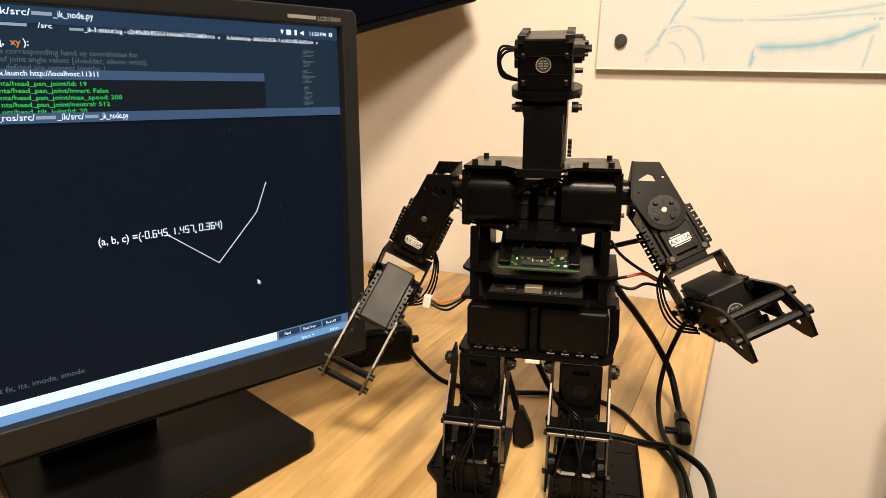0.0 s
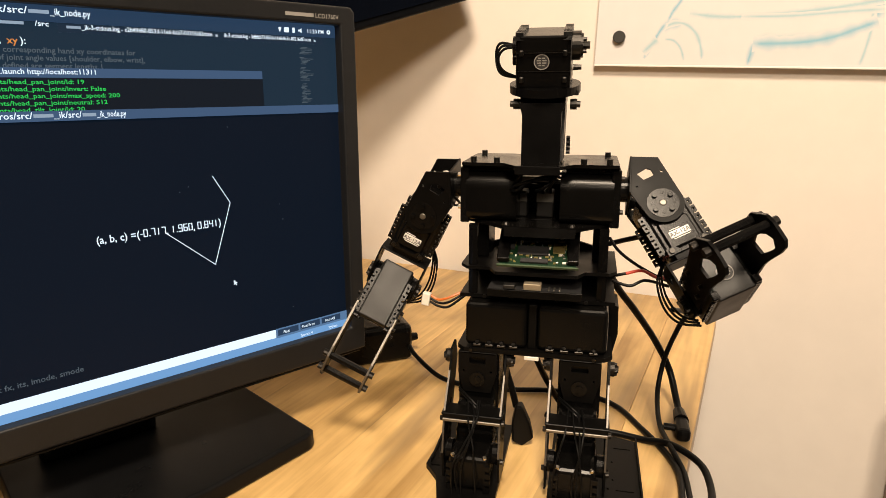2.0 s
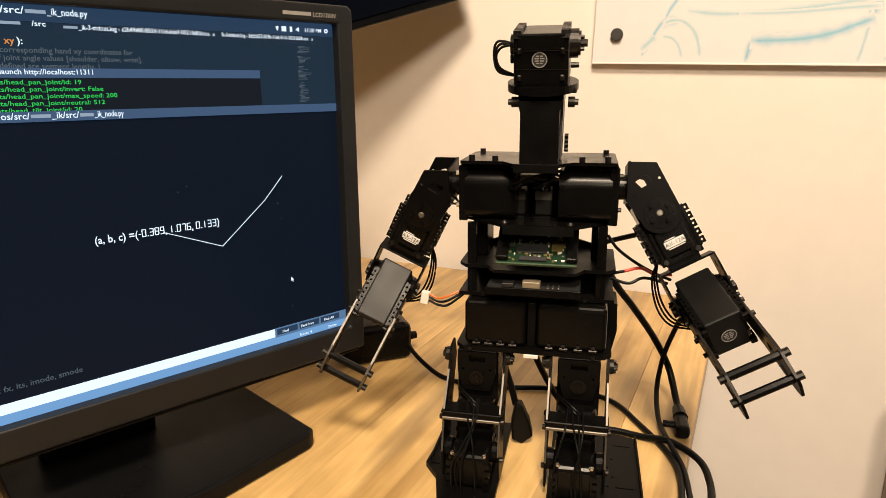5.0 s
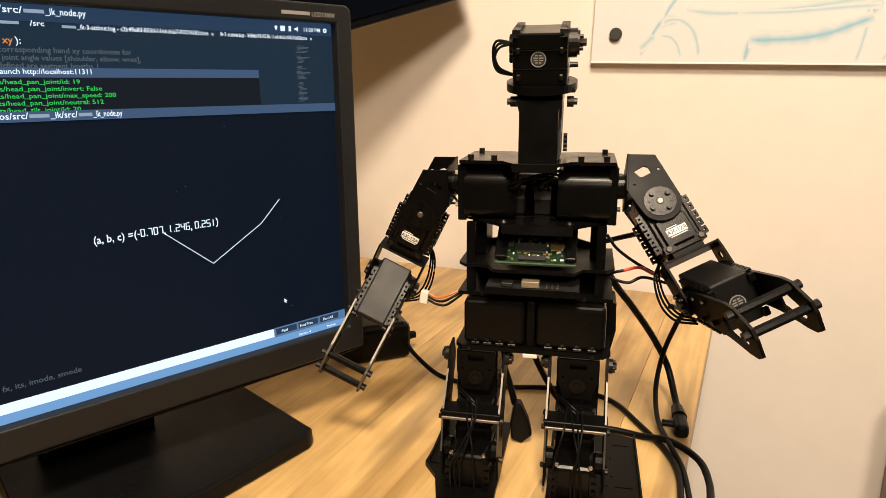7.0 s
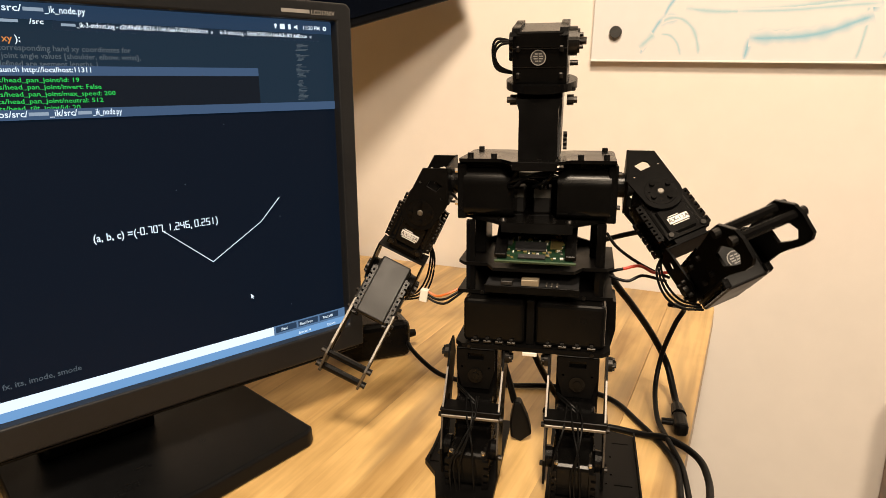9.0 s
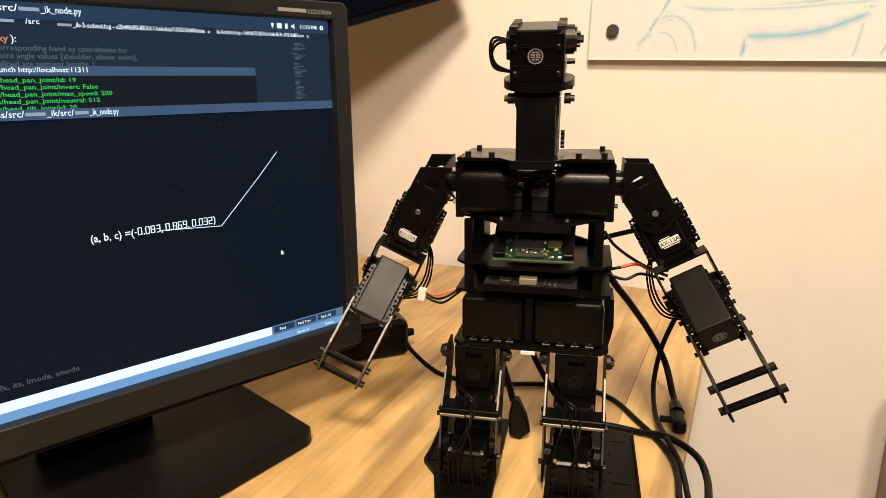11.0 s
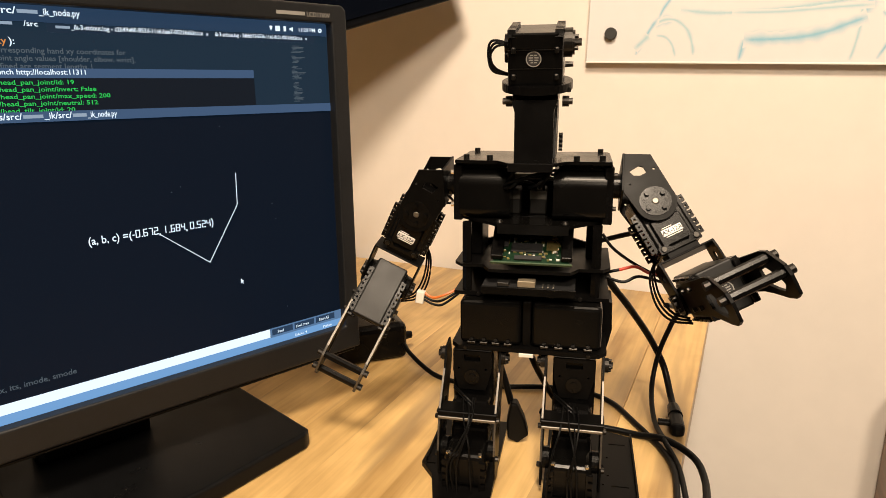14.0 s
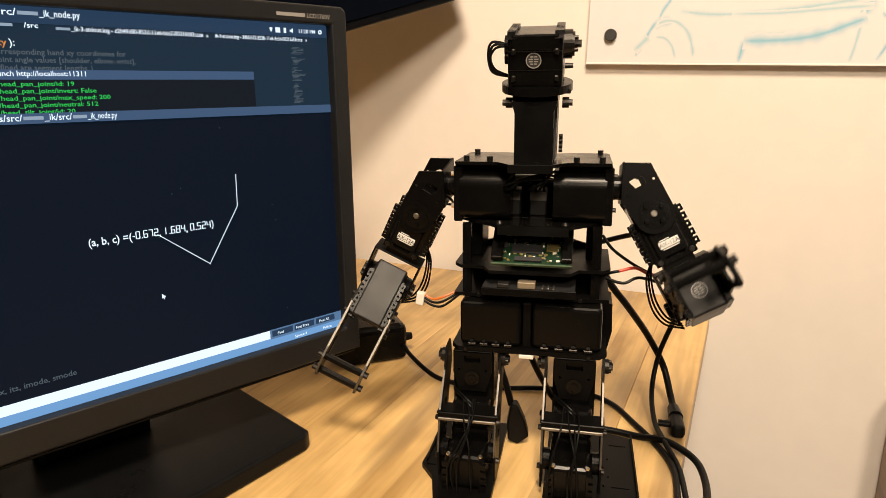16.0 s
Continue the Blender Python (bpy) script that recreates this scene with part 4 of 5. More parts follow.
    for i in range(2):
        bm = B()
        tube(bm, [(cx - 0.015, -0.049, 0.072 - i * 0.002), (cx - 0.004, -0.060, 0.069 - i * 0.003), (cx + 0.006, -0.064, 0.060 - i * 0.002), (cx + 0.007 + i * 0.002, -0.066, 0.048)], 0.0008, 6, 7)
        scatter("wire", bm, RUBBER, th)
    # foot plate
    x0, x1, yb = (cx - 0.041, cx + 0.022, 0.020) if side < 0 else (cx - 0.020, cx + 0.052, 0.016)
    bm = B()
    if side < 0:
        o = [(x0 + 0.006, yb), (x1, yb), (x1, -0.105), (x0 + 0.02, -0.105), (x0 + 0.012, -0.074), (x0, -0.058)]
        hs = [[(x0 + 0.004, -0.058), (x0 + 0.012, -0.058), (x0 + 0.012, -0.060), (x0 + 0.004, -0.060)]]
    else:
        o = [(x0, yb + 0.006), (x1 - 0.022, yb + 0.005), (x1, yb - 0.002), (x1, -0.105), (x0, -0.105)]
        hs = [[(x1 - 0.020, y), (x1 - 0.006, y), (x1 - 0.006, y - 0.0015), (x1 - 0.020, y - 0.0015)] for y in (0.000, -0.062)] + [ring(x1 - 0.026 + 0.004 * (i % 2), -0.010 - i * 0.013, 0.0011, 8) for i in range(5)]
    slab(bm, o, "z", 0.0, 0.0045, hs)
    ft = part("foot", bm, PLATE, robot, "flat black foot plate on the desk")
    bm = B()
    s = 1 if side > 0 else -1
    xe = x1 if side > 0 else x0 + 0.003
    box(bm, min(xe, xe - s * 0.0015), max(xe, xe - s * 0.0015), -0.100 if side > 0 else -0.056, yb - 0.002, 0.0, 0.0085, 0.0004)
    part("foot_rim", bm, PLATE, ft)


def robot():
    ro = thing("humanoid_robot", ROBOT, "black humanoid hobby robot built of servos, standing on the desk", "robot")
    # --- head ---
    bm = B()
    box(bm, -0.0195, 0.0205, -0.030, 0.012, 0.3165, 0.3535, 0.0020, 2)
    box(bm, -0.0165, 0.0175, -0.0312, 0.010, 0.3430, 0.3545, 0.0012, 2)
    lean = Matrix.Translation((0, -0.010, 0.3110)) @ Matrix.Rotation(radians(13), 4, "X") @ Matrix.Translation((0, 0.010, -0.3145))
    hd = part("head", bm, GLOSS, ro, "black boxy head servo with a round seal", lean)
    for x in (-0.0195, 0.0145):
        bm = B()
        o = [(0.010, 0.3515)]
        for i in range(7):
            y = 0.0095 - i * 0.0058
            o += [(y, 0.3535), (y - 0.0008, 0.3568), (y - 0.0040, 0.3568), (y - 0.0050, 0.3540)]
        slab(bm, o + [(-0.0315, 0.3515)], "x", x, x + 0.0058)
        part("mounting_rail", bm, BLACK, hd)
    bm = B()
    for x in (-0.0150, 0.0160):
        for z in (0.3235, 0.3425):
            box(bm, x - 0.0016, x + 0.0016, -0.0326, -0.0298, z - 0.0022, z + 0.0022, 0.0007)
    scatter("case_lug", bm, BOLT, hd)
    bm = B()
    box(bm, -0.0190, 0.0200, -0.0304, -0.0300, 0.3290, 0.3295)
    box(bm, -0.0190, 0.0200, -0.0318, -0.0311, 0.3425, 0.3431)
    scatter("seam", bm, BOLT, hd)
    seal, bm = round_seal(hd, Matrix.Translation((-0.0005, -0.0303, 0.3362)), 0.0056)
    part("seal_print", bm, PRINT, hd)
    bm = B()
    cyl(bm, (0.0205, -0.010, 0.3440), "x", 0.0105, 0.0060, 28)
    cyl(bm, (0.0265, -0.010, 0.3440), "x", 0.0088, 0.0016, 28)
    part("servo_horn", bm, BOLT, hd)
    bm = B()
    cyl(bm, (0.0280, -0.010, 0.3440), "x", 0.0028, 0.0050, 8)
    for a in range(4):
        screw(bm, (0.0280, -0.010 + 0.0060 * math.cos(a * 1.571 + 0.6), 0.3440 + 0.0060 * math.sin(a * 1.571 + 0.6)), (1, 0, 0), 0.0016, 0.0026)
    screw(bm, (0.0215, -0.014, 0.3290), (1, 0, 0), 0.0022, 0.0060)
    scatter("bolt", bm, BOLT, hd)
    bm = B()
    cyl(bm, (-0.0195, -0.008, 0.3430), (-1, 0, 0), 0.0080, 0.0040, 22)
    box(bm, -0.0235, -0.0195, -0.016, 0.000, 0.3310, 0.3380, 0.0008)
    scatter("cable_socket", bm, BLACK, hd)
    for i in range(3):
        bm = B()
        w = 0.0018 * i
        tube(bm, [(-0.0200, -0.012 + w, 0.3440), (-0.0300 - w, -0.013 + w, 0.3425 + w), (-0.0345 - w * 0.6, -0.013 + w, 0.3355), (-0.0310 - w * 0.5, -0.012, 0.3265 - w * 0.6), (-0.0190, -0.006, 0.3195)], 0.0010, 7, 8)
        scatter("wire", bm, RUBBER, hd)
    # --- neck ---
    bm = B()
    box(bm, -0.0165, 0.0175, -0.026, 0.010, 0.2975, 0.3080, 0.002, 2)
    nk = part("neck", bm, BLACK, ro, "black neck with a round disc and bracket")
    bm = B()
    cyl(bm, (0.0008, -0.010, 0.3070), (0, -0.20, 0.98), 0.0268, 0.0060, 44)
    part("neck_disc", bm, BLACK, nk)
    bm = B()
    slab(bm, [(-0.0130, 0.253), (0.0145, 0.253), (0.0145, 0.290), (0.0180, 0.2985), (-0.0165, 0.2985), (-0.0140, 0.290)], "y", -0.032, -0.0300)
    box(bm, -0.0140, -0.0122, -0.0318, 0.006, 0.253, 0.2985, 0.0004)
    box(bm, 0.0132, 0.0150, -0.0318, 0.006, 0.253, 0.2985, 0.0004)
    slab(bm, [(-0.030, 0.256), (0.004, 0.256), (0.018, 0.290), (0.012, 0.3000), (-0.010, 0.2990)], "x", 0.0151, 0.0168)
    part("neck_bracket", bm, PLATE, nk, "black sheet neck bracket")
    bm = B()
    box(bm, -0.0120, 0.0130, -0.0295, 0.020, 0.2560, 0.2970, 0.002)
    part("neck_servo", bm, BLACK, nk)
    bm = B()
    for s, x in ((-1, -0.0170), (1, 0.0205)):
        cyl(bm, (x, -0.018, 0.2975), (s, 0, 0), 0.0040, 0.0050, 12)
        cyl(bm, (x + s * 0.005, -0.018, 0.2975), (s, 0, 0), 0.0024, 0.0026, 8)
        box(bm, min(x, x + s * 0.006), max(x, x + s * 0.006), -0.022, -0.006, 0.3040, 0.3075, 0.0006)
    for i in range(4):
        cyl(bm, (0.0180, 0.004, 0.2600 + i * 0.0036), (1, 0, 0), 0.0018, 0.0030, 8)
    scatter("bolt", bm, BOLT, nk)
    # --- shoulders ---
    bm = B()
    half = [(0.0, 0.034), (0.014, 0.034), (0.026, 0.040), (0.0570, 0.040), (0.0590, 0.034), (0.0590, -0.034), (0.0260, -0.034), (0.0165, -0.050), (0.0, -0.050)]
    o = half + [(-x, y) for x, y in reversed(half)]
    slab(bm, [p for i, p in enumerate(o) if i == 0 or p != o[i - 1]][:-1], "z", 0.2515, 0.2540)
    tp = part("shoulder_plate", bm, GLOSS, ro, "glossy black shoulder plate with bolts")
    bm = B()
    box(bm, -0.0165, 0.0165, -0.0515, -0.0497, 0.2475, 0.2540, 0.0005)
    part("front_lip", bm, PLATE, tp)
    bm = B()
    for s in (-1, 1):
        for x, y in ((0.0515, 0.030), (0.0520, -0.022), (0.0330, -0.026)):
            cyl(bm, (s * x, y, 0.2540), "z", 0.0024, 0.0034, 10)
    scatter("bolt", bm, BOLT, tp)
    for s in (-1, 1):
        bm = B()
        o = []
        for cy, cz, a0, r in ((-0.0190, 0.2335, 90, 0.0130), (-0.0240, 0.2160, 180, 0.0080), (0.0160, 0.2160, 270, 0.0080), (0.0110, 0.2335, 0, 0.0130)):
            o += [(cy + r * math.cos(radians(a0 + 5 * i)), cz + r * math.sin(radians(a0 + 5 * i))) for i in range(19)]
        slab(bm, o, "x", s * 0.0165, s * 0.0560)
        sv = part("shoulder_servo", bm, GLOSS, ro, "rounded black shoulder servo")
        bvl = sv.modifiers.new("rounded", "BEVEL")
        bvl.width, bvl.segments, bvl.limit_method, bvl.angle_limit = 0.0018, 2, "ANGLE", radians(60)
        bm = B()
        cyl(bm, (s * 0.0575, SHOULDER.y, SHOULDER.z), (s, 0, 0), 0.0125, 0.0036, 28)
        cyl(bm, (s * 0.0575, SHOULDER.y, SHOULDER.z), (s, 0, 0), 0.0098, 0.0098 if s > 0 else 0.0128, 28)
        part("servo_horn", bm, BLACK, sv)
        bm = B()
        box(bm, s * 0.0540, s * 0.0610, -0.030, -0.024, 0.2060, 0.2500, 0.0008)
        box(bm, s * 0.0540, s * 0.0610, 0.014, 0.022, 0.2060, 0.2500, 0.0008)
        box(bm, s * 0.0200, s * 0.0600, -0.0260, 0.022, 0.2465, 0.2515, 0.0008)
        part("servo_frame", bm, BLACK, sv)
        bm = B()
        for z in (0.218, 0.2435):
            cyl(bm, (s * 0.0610, -0.027, z), (s, 0, 0), 0.0018, 0.0024, 8)
        scatter("bolt", bm, CHROME if s < 0 else BOLT, sv)
    for i, (x0, x1, z) in enumerate(((-0.016, 0.006, 0.2490), (-0.010, 0.018, 0.2440), (0.002, 0.020, 0.2400), (-0.018, 0.000, 0.2380), (0.010, 0.020, 0.2465), (-0.018, 0.016, 0.2420))):
        bm = B()
        tube(bm, [(x0 - 0.004, -0.030, 0.2330), (x0 + 0.002, -0.038, z - 0.004), ((x0 + x1) / 2, -0.034, z), (x1, -0.020, z - 0.003), (x1 + 0.002, 0.000, 0.2250)], 0.0012, 7, 7)
        part("chest_wire", bm, RUBBER, ro)
    bm = B()
    box(bm, -0.0190, 0.0110, 0.004, 0.022, 0.2345, 0.2390, 0.0008)
    box(bm, -0.0170, 0.0090, 0.0032, 0.0042, 0.2350, 0.2362)
    part("radio_module", bm, STEEL, ro, "grey metal module behind the wires")
    # --- circuit boards and their cage ---
    bm = B()
    slab(bm, [(-0.058, 0.032), (-0.058, -0.016), (-0.030, -0.040), (-0.0245, -0.046), (0.030, -0.046), (0.0355, -0.040), (0.058, -0.016), (0.058, 0.032)], "z", 0.2050, 0.2075)
    cs = part("chest_shelf", bm, GLOSS, ro, "glossy black chest plate with button head screws")
    bm = B()
    slab(bm, [(-0.0462, 0.2052), (-0.0475, 0.2074), (-0.0490, 0.2005), (-0.0478, 0.2000)], "x", -0.0238, 0.0295)
    part("front_lip", bm, GLOSS, cs)
    bm = B()
    for x, y in ((-0.0235, -0.038), (0.0265, -0.038), (-0.046, -0.008), (0.046, -0.008)):
        cyl(bm, (x, y, 0.2075), "z", 0.0032, 0.0018, 16, 0.002)
    scatter("button_screw", bm, BOLT, cs)
    bm = B()
    slab(bm, [(-0.060, 0.036), (-0.060, -0.028), (-0.054, -0.036), (-0.036, -0.036), (-0.030, -0.048), (0.032, -0.048), (0.038, -0.036), (0.056, -0.036), (0.062, -0.028), (0.062, 0.036)], "z", 0.1695, 0.1720)
    mp = part("middle_plate", bm, PLATE, ro, "black middle plate")
    bm = B()
    slab(bm, [(-0.060, 0.036), (-0.060, -0.034), (0.062, -0.034), (0.062, 0.036)], "z", 0.1455, 0.1485)
    part("lower_plate", bm, PLATE, ro)
    for x in (-0.050, 0.051):
        for y, lo in ((-0.030, 0.1720), (0.024, 0.1720), (-0.030, 0.1485), (0.024, 0.1485)):
            bm = B()
            cyl(bm, (x, y, lo), "z", 0.0040, 0.0330 if lo > 0.15 else 0.0210, 6)
            part("standoff", bm, BLACK, ro)
    for x, z in ((-0.0475, 0.186), (0.049, 0.186)):
        bm = B()
        s = 1 if x > 0 else -1
        box(bm, x - 0.006, x + 0.006, -0.006, 0.030, 0.1722, 0.2045, 0.001)
        part("side_panel", bm, PLATE, ro)
    bm = B()
    slab(bm, [(-0.058, 0.104), (0.060, 0.104), (0.060, 0.160), (0.044, 0.176), (0.030, 0.180), (0.026, 0.206), (-0.026, 0.206), (-0.030, 0.180), (-0.044, 0.176), (-0.058, 0.160)], "y", 0.036, 0.039)
    part("back_panel", bm, PLATE, ro)
    # green computer board, tilted a little to the front
    pb = pose(0.0020, -0.0275, 0.1905, 35)
    bm = B()
    box(bm, -0.0290, 0.0290, -0.0225, 0.0215, -0.0008, 0.0008, 0, 1)
    cb = part("computer_board", bm, PCB, ro, "green computer board with chips and contacts", pb)
    rng = random.Random(3)
    for x0, x1, y0, y1, h, mt, nm in ((-0.012, 0.008, 0.001, 0.013, 0.0016, CHIP, "processor"), (-0.016, 0.008, -0.0130, -0.0040, 0.0015, CHIP, "chip"), (-0.0235, -0.0185, -0.008, 0.002, 0.002, CHIP, "chip"),
                                      (0.0110, 0.0200, -0.0100, 0.0000, 0.0010, GOLD, "contact_field"), (0.0205, 0.0255, -0.002, 0.012, 0.003, CHIP, "socket"), (-0.0265, -0.0225, -0.0160, -0.0100, 0.002, STEEL, "socket"),
                                      (-0.027, 0.025, 0.0160, 0.0205, 0.0060, CHIP, "pin_header"), (0.0130, 0.0190, 0.0095, 0.0130, 0.0020, WHITEPL, "connector"), (-0.0130, 0.0080, -0.0210, -0.0170, 0.0020, CHIP, "socket")):
        bm = B()
        box(bm, x0, x1, y0, y1, 0.0008, 0.0008 + h, 0.0002)
        part(nm, bm, mt, cb)
    for i in range(150):
        x, y = rng.uniform(-0.027, 0.027), rng.uniform(-0.021, 0.014)
        bm = B()
        w, d = rng.choice(((0.0009, 0.0005), (0.0005, 0.0009), (0.0013, 0.0008)))
        box(bm, x - w, x + w, y - d, y + d, 0.0008, 0.0008 + rng.uniform(0.0005, 0.0013))
        part("component", bm, rng.choice((GOLD, STEEL, CHIP, WHITEPL, GOLD)), cb)
    bm = B()
    box(bm, -0.0310, 0.0310, -0.0240, -0.0226, -0.0012, 0.0012, 0.0003)
    part("board_edge", bm, PCBEDGE, cb, "pale green cut edge of the board")
    for x0, x1 in ((-0.0310, -0.0215), (0.0225, 0.0310)):
        bm = B()
        box(bm, x0, x1, -0.0215, 0.0200, 0.0010, 0.0060, 0.0010, 2)
        part("board_holder", bm, BLACK, cb)
    bm = B()
    box(bm, -0.030, 0.030, 0.0250, 0.0275, 0.2075, 0.2340, 0.0006)
    part("rear_chest_plate", bm, PLATE, ro)
    # ports that stand up behind the chest plate
    for x, w in ((-0.0150, 0.0080), (0.0035, 0.0135), (0.0205, 0.0080)):
        bm = B()
        box(bm, x - w / 2, x + w / 2, -0.004, 0.016, 0.2075, 0.2270, 0.0008)
        pt = part("port", bm, PORT, ro)
        bm = B()
        box(bm, x - w / 2 + 0.0006, x + w / 2 - 0.0006, -0.0030, 0.015, 0.2272, 0.2282, 0.0003)
        box(bm, x - w / 2, x + w / 2, -0.0050, -0.0042, 0.2200, 0.2270)
        part("port_shell", bm, STEEL, pt, "bare metal port shell")
    # controller board below
    bm = B()
    box(bm, -0.035, 0.036, -0.050, 0.010, 0.1575, 0.1592)
    kb = part("controller_board", bm, CHIP, ro, "black controller board with sockets")
    for x0, x1, h, mt, nm in ((-0.0230, -0.0140, 0.0032, PORT, "micro_socket"), (-0.0075, 0.0060, 0.0050, SOCKET, "silver_socket"), (0.0110, 0.0125, 0.0014, STEEL, "pad"), (0.0150, 0.0165, 0.0014, STEEL, "pad"), (0.0190, 0.0205, 0.0014, STEEL, "pad")):
        bm = B()
        box(bm, x0, x1, -0.0512, -0.042, 0.1593, 0.1593 + h, 0.0004)
        part(nm, bm, mt, kb)
    bm = B()
    box(bm, -0.0355, 0.0365, -0.0525, -0.0512, 0.1530, 0.1592, 0.0003)
    part("front_strip", bm, GLOSS, kb)
    # --- hips ---
    for x0, x1 in ((-0.0535, -0.0045), (0.0040, 0.0575)):
        bm = B()
        box(bm, x0, x1, -0.0450, 0.030, 0.1085, 0.1445, 0.0035, 3)
        hp = part("hip_servo", bm, GLOSS, ro, "large black hip servo")
        bm = B()
        for i in range(4):
            x = x0 + 0.010 + i * (x1 - x0 - 0.020) / 3
            box(bm, x - 0.0035, x + 0.0035, -0.0480, -0.0445, 0.1085, 0.1110, 0.0006)
            cyl(bm, (x, -0.0462, 0.1110), (0, -0.5, 1), 0.0016, 0.0020, 8)
        scatter("case_screw", bm, BOLT, hp)
    bm = B()
    slab(bm, [(-0.060, 0.036), (-0.060, -0.042), (-0.054, -0.049), (0.056, -0.049), (0.062, -0.042), (0.062, 0.036)], "z", 0.1045, 0.1080)
    box(bm, -0.0035, 0.0030, -0.043, 0.03, 0.1080, 0.1450, 0.0006)
    part("hip_plate", bm, PLATE, ro, "black hip plate")
    bm = B()
    for s in (-1, 1):
        cyl(bm, (s * 0.048, -0.049, 0.1062), (0, -1, 0), 0.0015, 0.002, 8)
        cyl(bm, (s * 0.040, -0.034, 0.1470), (0, -1, 0), 0.0016, 0.002, 8)
        cyl(bm, (s * 0.018, -0.034, 0.1470), (0, -1, 0), 0.0016, 0.002, 8)
    scatter("bolt", bm, BOLT, ro)
    bm = B()
    box(bm, -0.0055, 0.0060, -0.050, -0.044, 0.1012, 0.1044, 0.0005)
    part("white_connector", bm, WHITEPL, ro, "small white plug under the hips")
    bm = B()
    slab(bm, [(0.058, 0.136), (0.0665, 0.134), (0.0672, 0.110), (0.062, 0.086), (0.058, 0.086)], "y", 0.000, 0.034)
    part("side_cover", bm, PLATE, ro)
    leg(ro, -0.0425, -1)
    leg(ro, 0.0380, 1)
    # --- arms ---
    MOVING["upper"], MOVING["fore"] = arm(1, ARM_KEYS[0][1], ARM_KEYS[0][2], robot=ro)
    arm(-1, -8.5, 36.5, 0.4605, Vector((0.0654, -0.0021, 0.2298)), ro)
    # loose lead with a white plug at the side, and the red and black leads at the other
    bm = B()
    box(bm, -0.0035, 0.0035, -0.003, 0.003, -0.0055, 0.0055, 0.0005, 1, pose(-0.0945, -0.010, 0.1330, 0, 10, 0))
    lp = part("loose_plug", bm, WHITEPL, ro, "white four pin plug on a loose lead")
    bm = B()
    for i in range(4):
        box(bm, -0.0038, -0.0034, -0.0034, -0.0028, -0.0042 + i * 0.0024, -0.0030 + i * 0.0024, 0, 1, pose(-0.0945, -0.010, 0.1330, 0, 10, 0))
    scatter("pin", bm, CHIP, lp)
    for i, mt in enumerate((ORANGEWIRE, RUBBER, RUBBER)):
        bm = B()
        z = 0.1365 - i * 0.0030
        tube(bm, [(-0.0912, -0.010, z), (-0.0830, -0.012, z - 0.0030), (-0.0740, -0.012, z - 0.0005 - i * 0.001), (-0.0600, -0.006, 0.1420 - i * 0.002)], 0.0011, 7, 7)
        scatter("wire", bm, mt, lp)
    for mt, pts in ((REDWIRE, [(0.0700, -0.004, 0.1640), (0.0830, 0.000, 0.1660), (0.0950, 0.004, 0.1600), (0.1080, 0.010, 0.1590)]),
                    (RUBBER, [(0.0600, 0.000, 0.1600), (0.0640, -0.004, 0.1625), (0.0700, -0.004, 0.1640)]),
                    (RUBBER, [(0.0600, 0.000, 0.1560), (0.0740, -0.004, 0.1540), (0.0860, 0.000, 0.1580), (0.1050, 0.008, 0.1520)]),
                    (RUBBER, [(0.0560, 0.010, 0.1900), (0.0640, 0.006, 0.1800), (0.0780, 0.004, 0.1700), (0.0950, 0.008, 0.1600), (0.1080, 0.012, 0.1540)])):
        bm = B()
        tube(bm, pts, 0.0013, 7, 7)
        part("lead", bm, mt, ro)
    bm = B()
    tube(bm, [(0.050, 0.030, 0.1780), (0.075, 0.024, 0.1870), (0.096, 0.020, 0.1930)], 0.0022, 8, 6)
    part("antenna_rod", bm, BOLT, ro)
    return ro


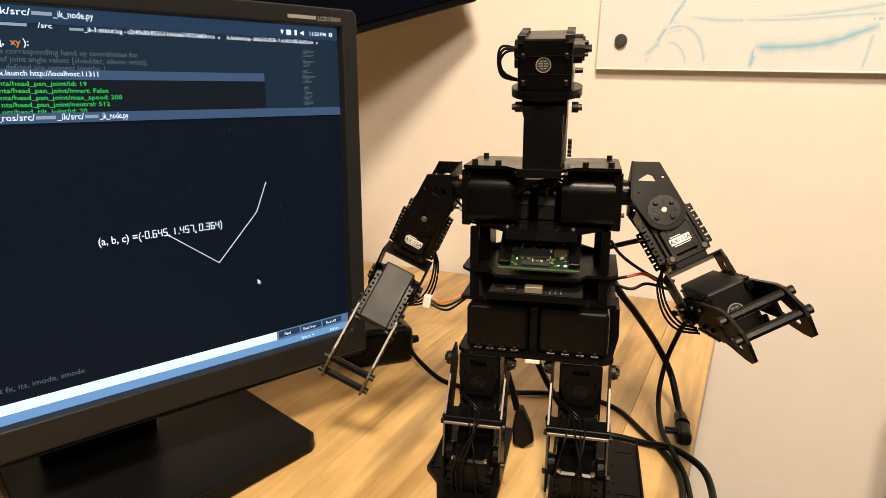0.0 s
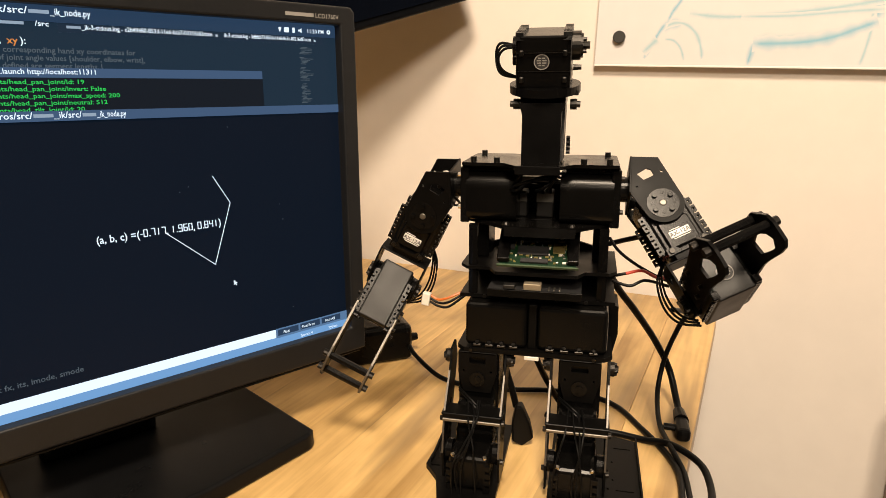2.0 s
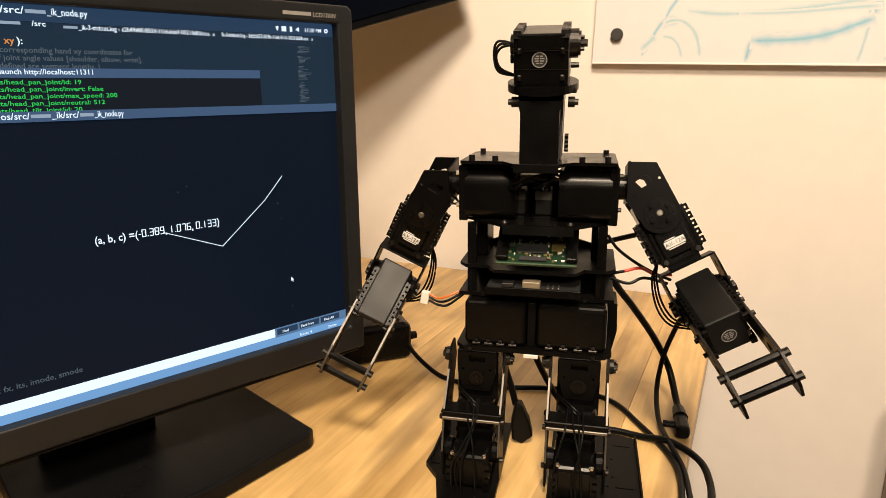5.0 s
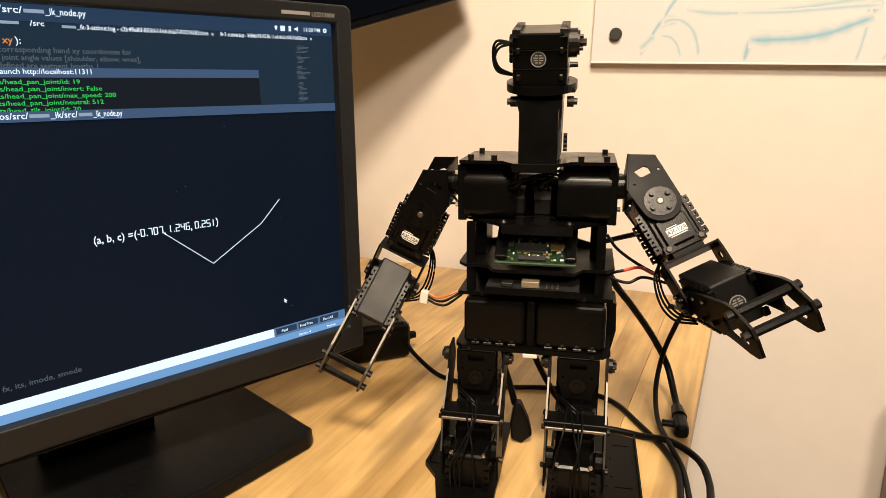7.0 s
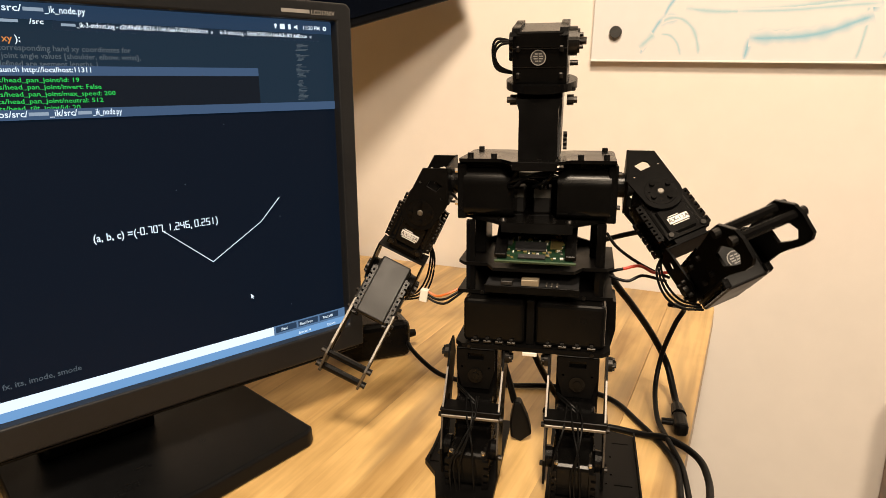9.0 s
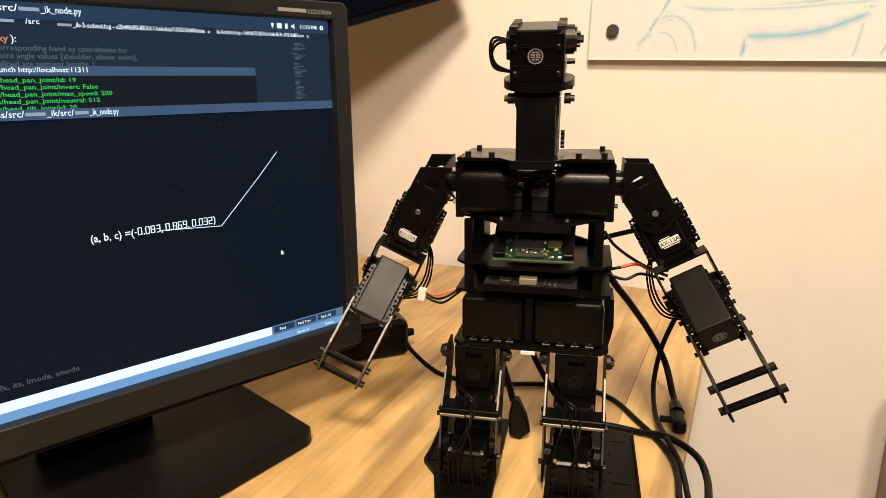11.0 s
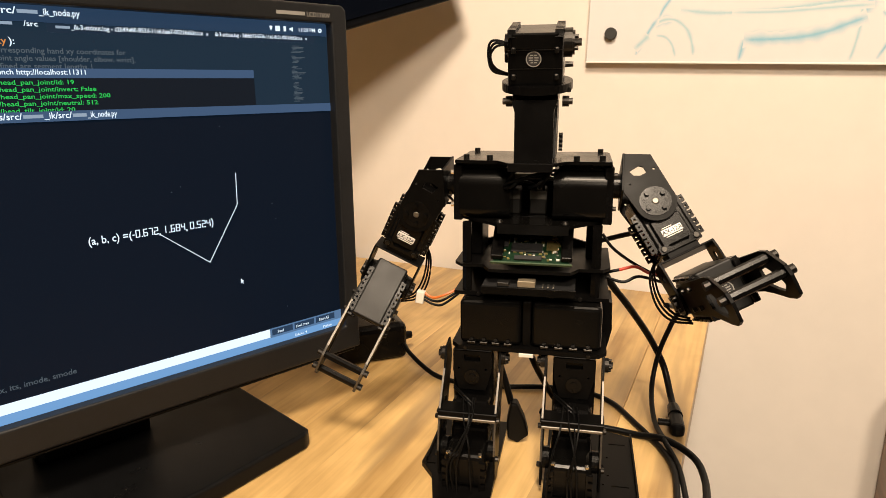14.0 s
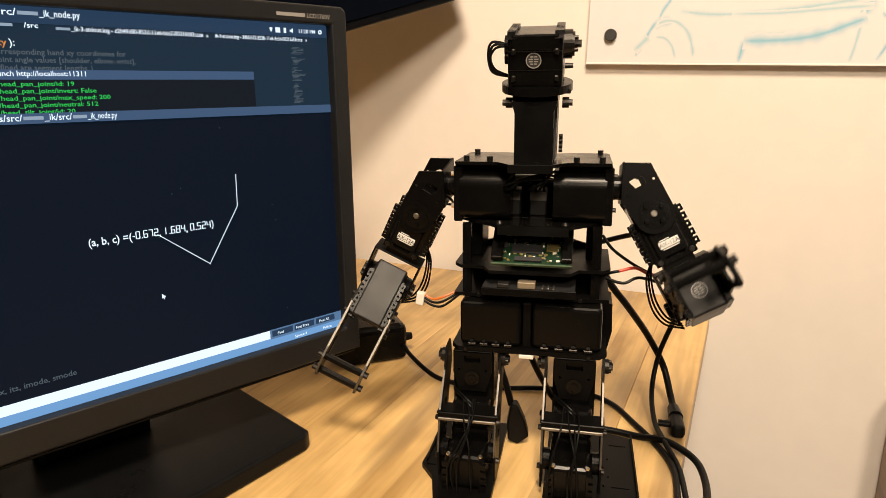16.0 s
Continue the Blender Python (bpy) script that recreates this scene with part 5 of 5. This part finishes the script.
def motions():
    # the raised arm swings at the shoulder and bends at the elbow
    ua, fa = [], []
    for t, swing, bend in ARM_KEYS:
        u, f = arm_frames(swing, bend)
        ua.append((t, u))
        fa.append((t, f))
    walk(MOVING["upper"], ua)
    walk(MOVING["fore"], fa)
    # the plotted arm on the screen jumps to each new solution
    def joints(a, b, c):
        x, z, ang, out = *PLOT_O, 0.0, []
        for L, d in zip(SEG, (a, b, c)):
            ang += d
            out.append(Matrix.Translation((x, 0.0022, z)) @ Matrix.Rotation(-ang, 4, "Y"))
            x, z = x + L * math.cos(ang), z + L * math.sin(ang)
        return out
    rows = [[], [], []]
    for i, (t, *abc) in enumerate(STATES):
        end = STATES[i + 1][0] - 1 / 30 if i + 1 < len(STATES) else 16.0
        for k, m in enumerate(joints(*abc)):
            rows[k] += [(t, m), (end, m)]
    for k in range(3):
        walk(MOVING["line%d" % k], rows[k])
    # the reading beside it: strokes rest in the places that the new digits need
    FLAT = {"0": "02", "1": "0", "2": "012", "3": "012", "4": "1", "5": "012", "6": "012", "7": "2", "8": "012", "9": "012"}
    TALL = {"0": "0123", "1": "13", "2": "03", "3": "13", "4": "123", "5": "12", "6": "012", "7": "13", "8": "0123", "9": "123"}
    spots = {}
    for t, *abc in STATES:
        x, z, n, place, minus = READ_X, READ_Z, 0, {}, 0
        for q, val in enumerate(abc):
            word = "%.3f" % val
            for ch in word:
                if ch == "-":
                    place["minus%d" % minus] = (x + 0.0001, z + 0.0020)
                    minus, x = minus + 1, x + 0.0022
                elif ch == ".":
                    place["dot%d" % q] = (x + 0.0004, z)
                    x += 0.0016
                else:
                    for k in range(3):
                        row = int(FLAT[ch][min(k, len(FLAT[ch]) - 1)])
                        place["digit%d_%d" % (n, k)] = (x + 0.0003, z + 0.0003 + 0.0026 * row) if ch != "1" else (READ_X + 0.0025, z + 0.0055)
                    for k in range(4):
                        c = int(TALL[ch][min(k, len(TALL[ch]) - 1)])
                        place["digit%d_%d" % (n, 3 + k)] = (x + (0.0005 + 0.0025 * (c % 2) if ch != "1" else 0.0018), z + 0.0003 + 0.0026 * (c // 2))
                    n, x = n + 1, x + 0.0039
            if q < 2:
                place["comma%d" % q] = (x + 0.0002, z - 0.0011)
                x += 0.0032
        place["bracket"] = (x, z)
        place.setdefault("minus1", place["minus0"])
        for key, (px, pz) in place.items():
            spots.setdefault(key, []).append(Matrix.Translation((px, 0.0026, pz)))
    for key, ms in spots.items():
        rows = []
        for i, m in enumerate(ms):
            end = STATES[i + 1][0] - 1 / 30 if i + 1 < len(STATES) else 16.0
            rows += [(STATES[i][0], m), (end, m)]
        walk(MOVING[key], rows)
    walk(MOVING["cursor"], [(t, Matrix.Translation((x / 1000, 0.0018, z / 1000))) for t, x, z in CURSOR])


room()
desk()
whiteboard()
hanging_screen()
wood_post()
monitor()
power_adapter()
cables()
robot()
motions()
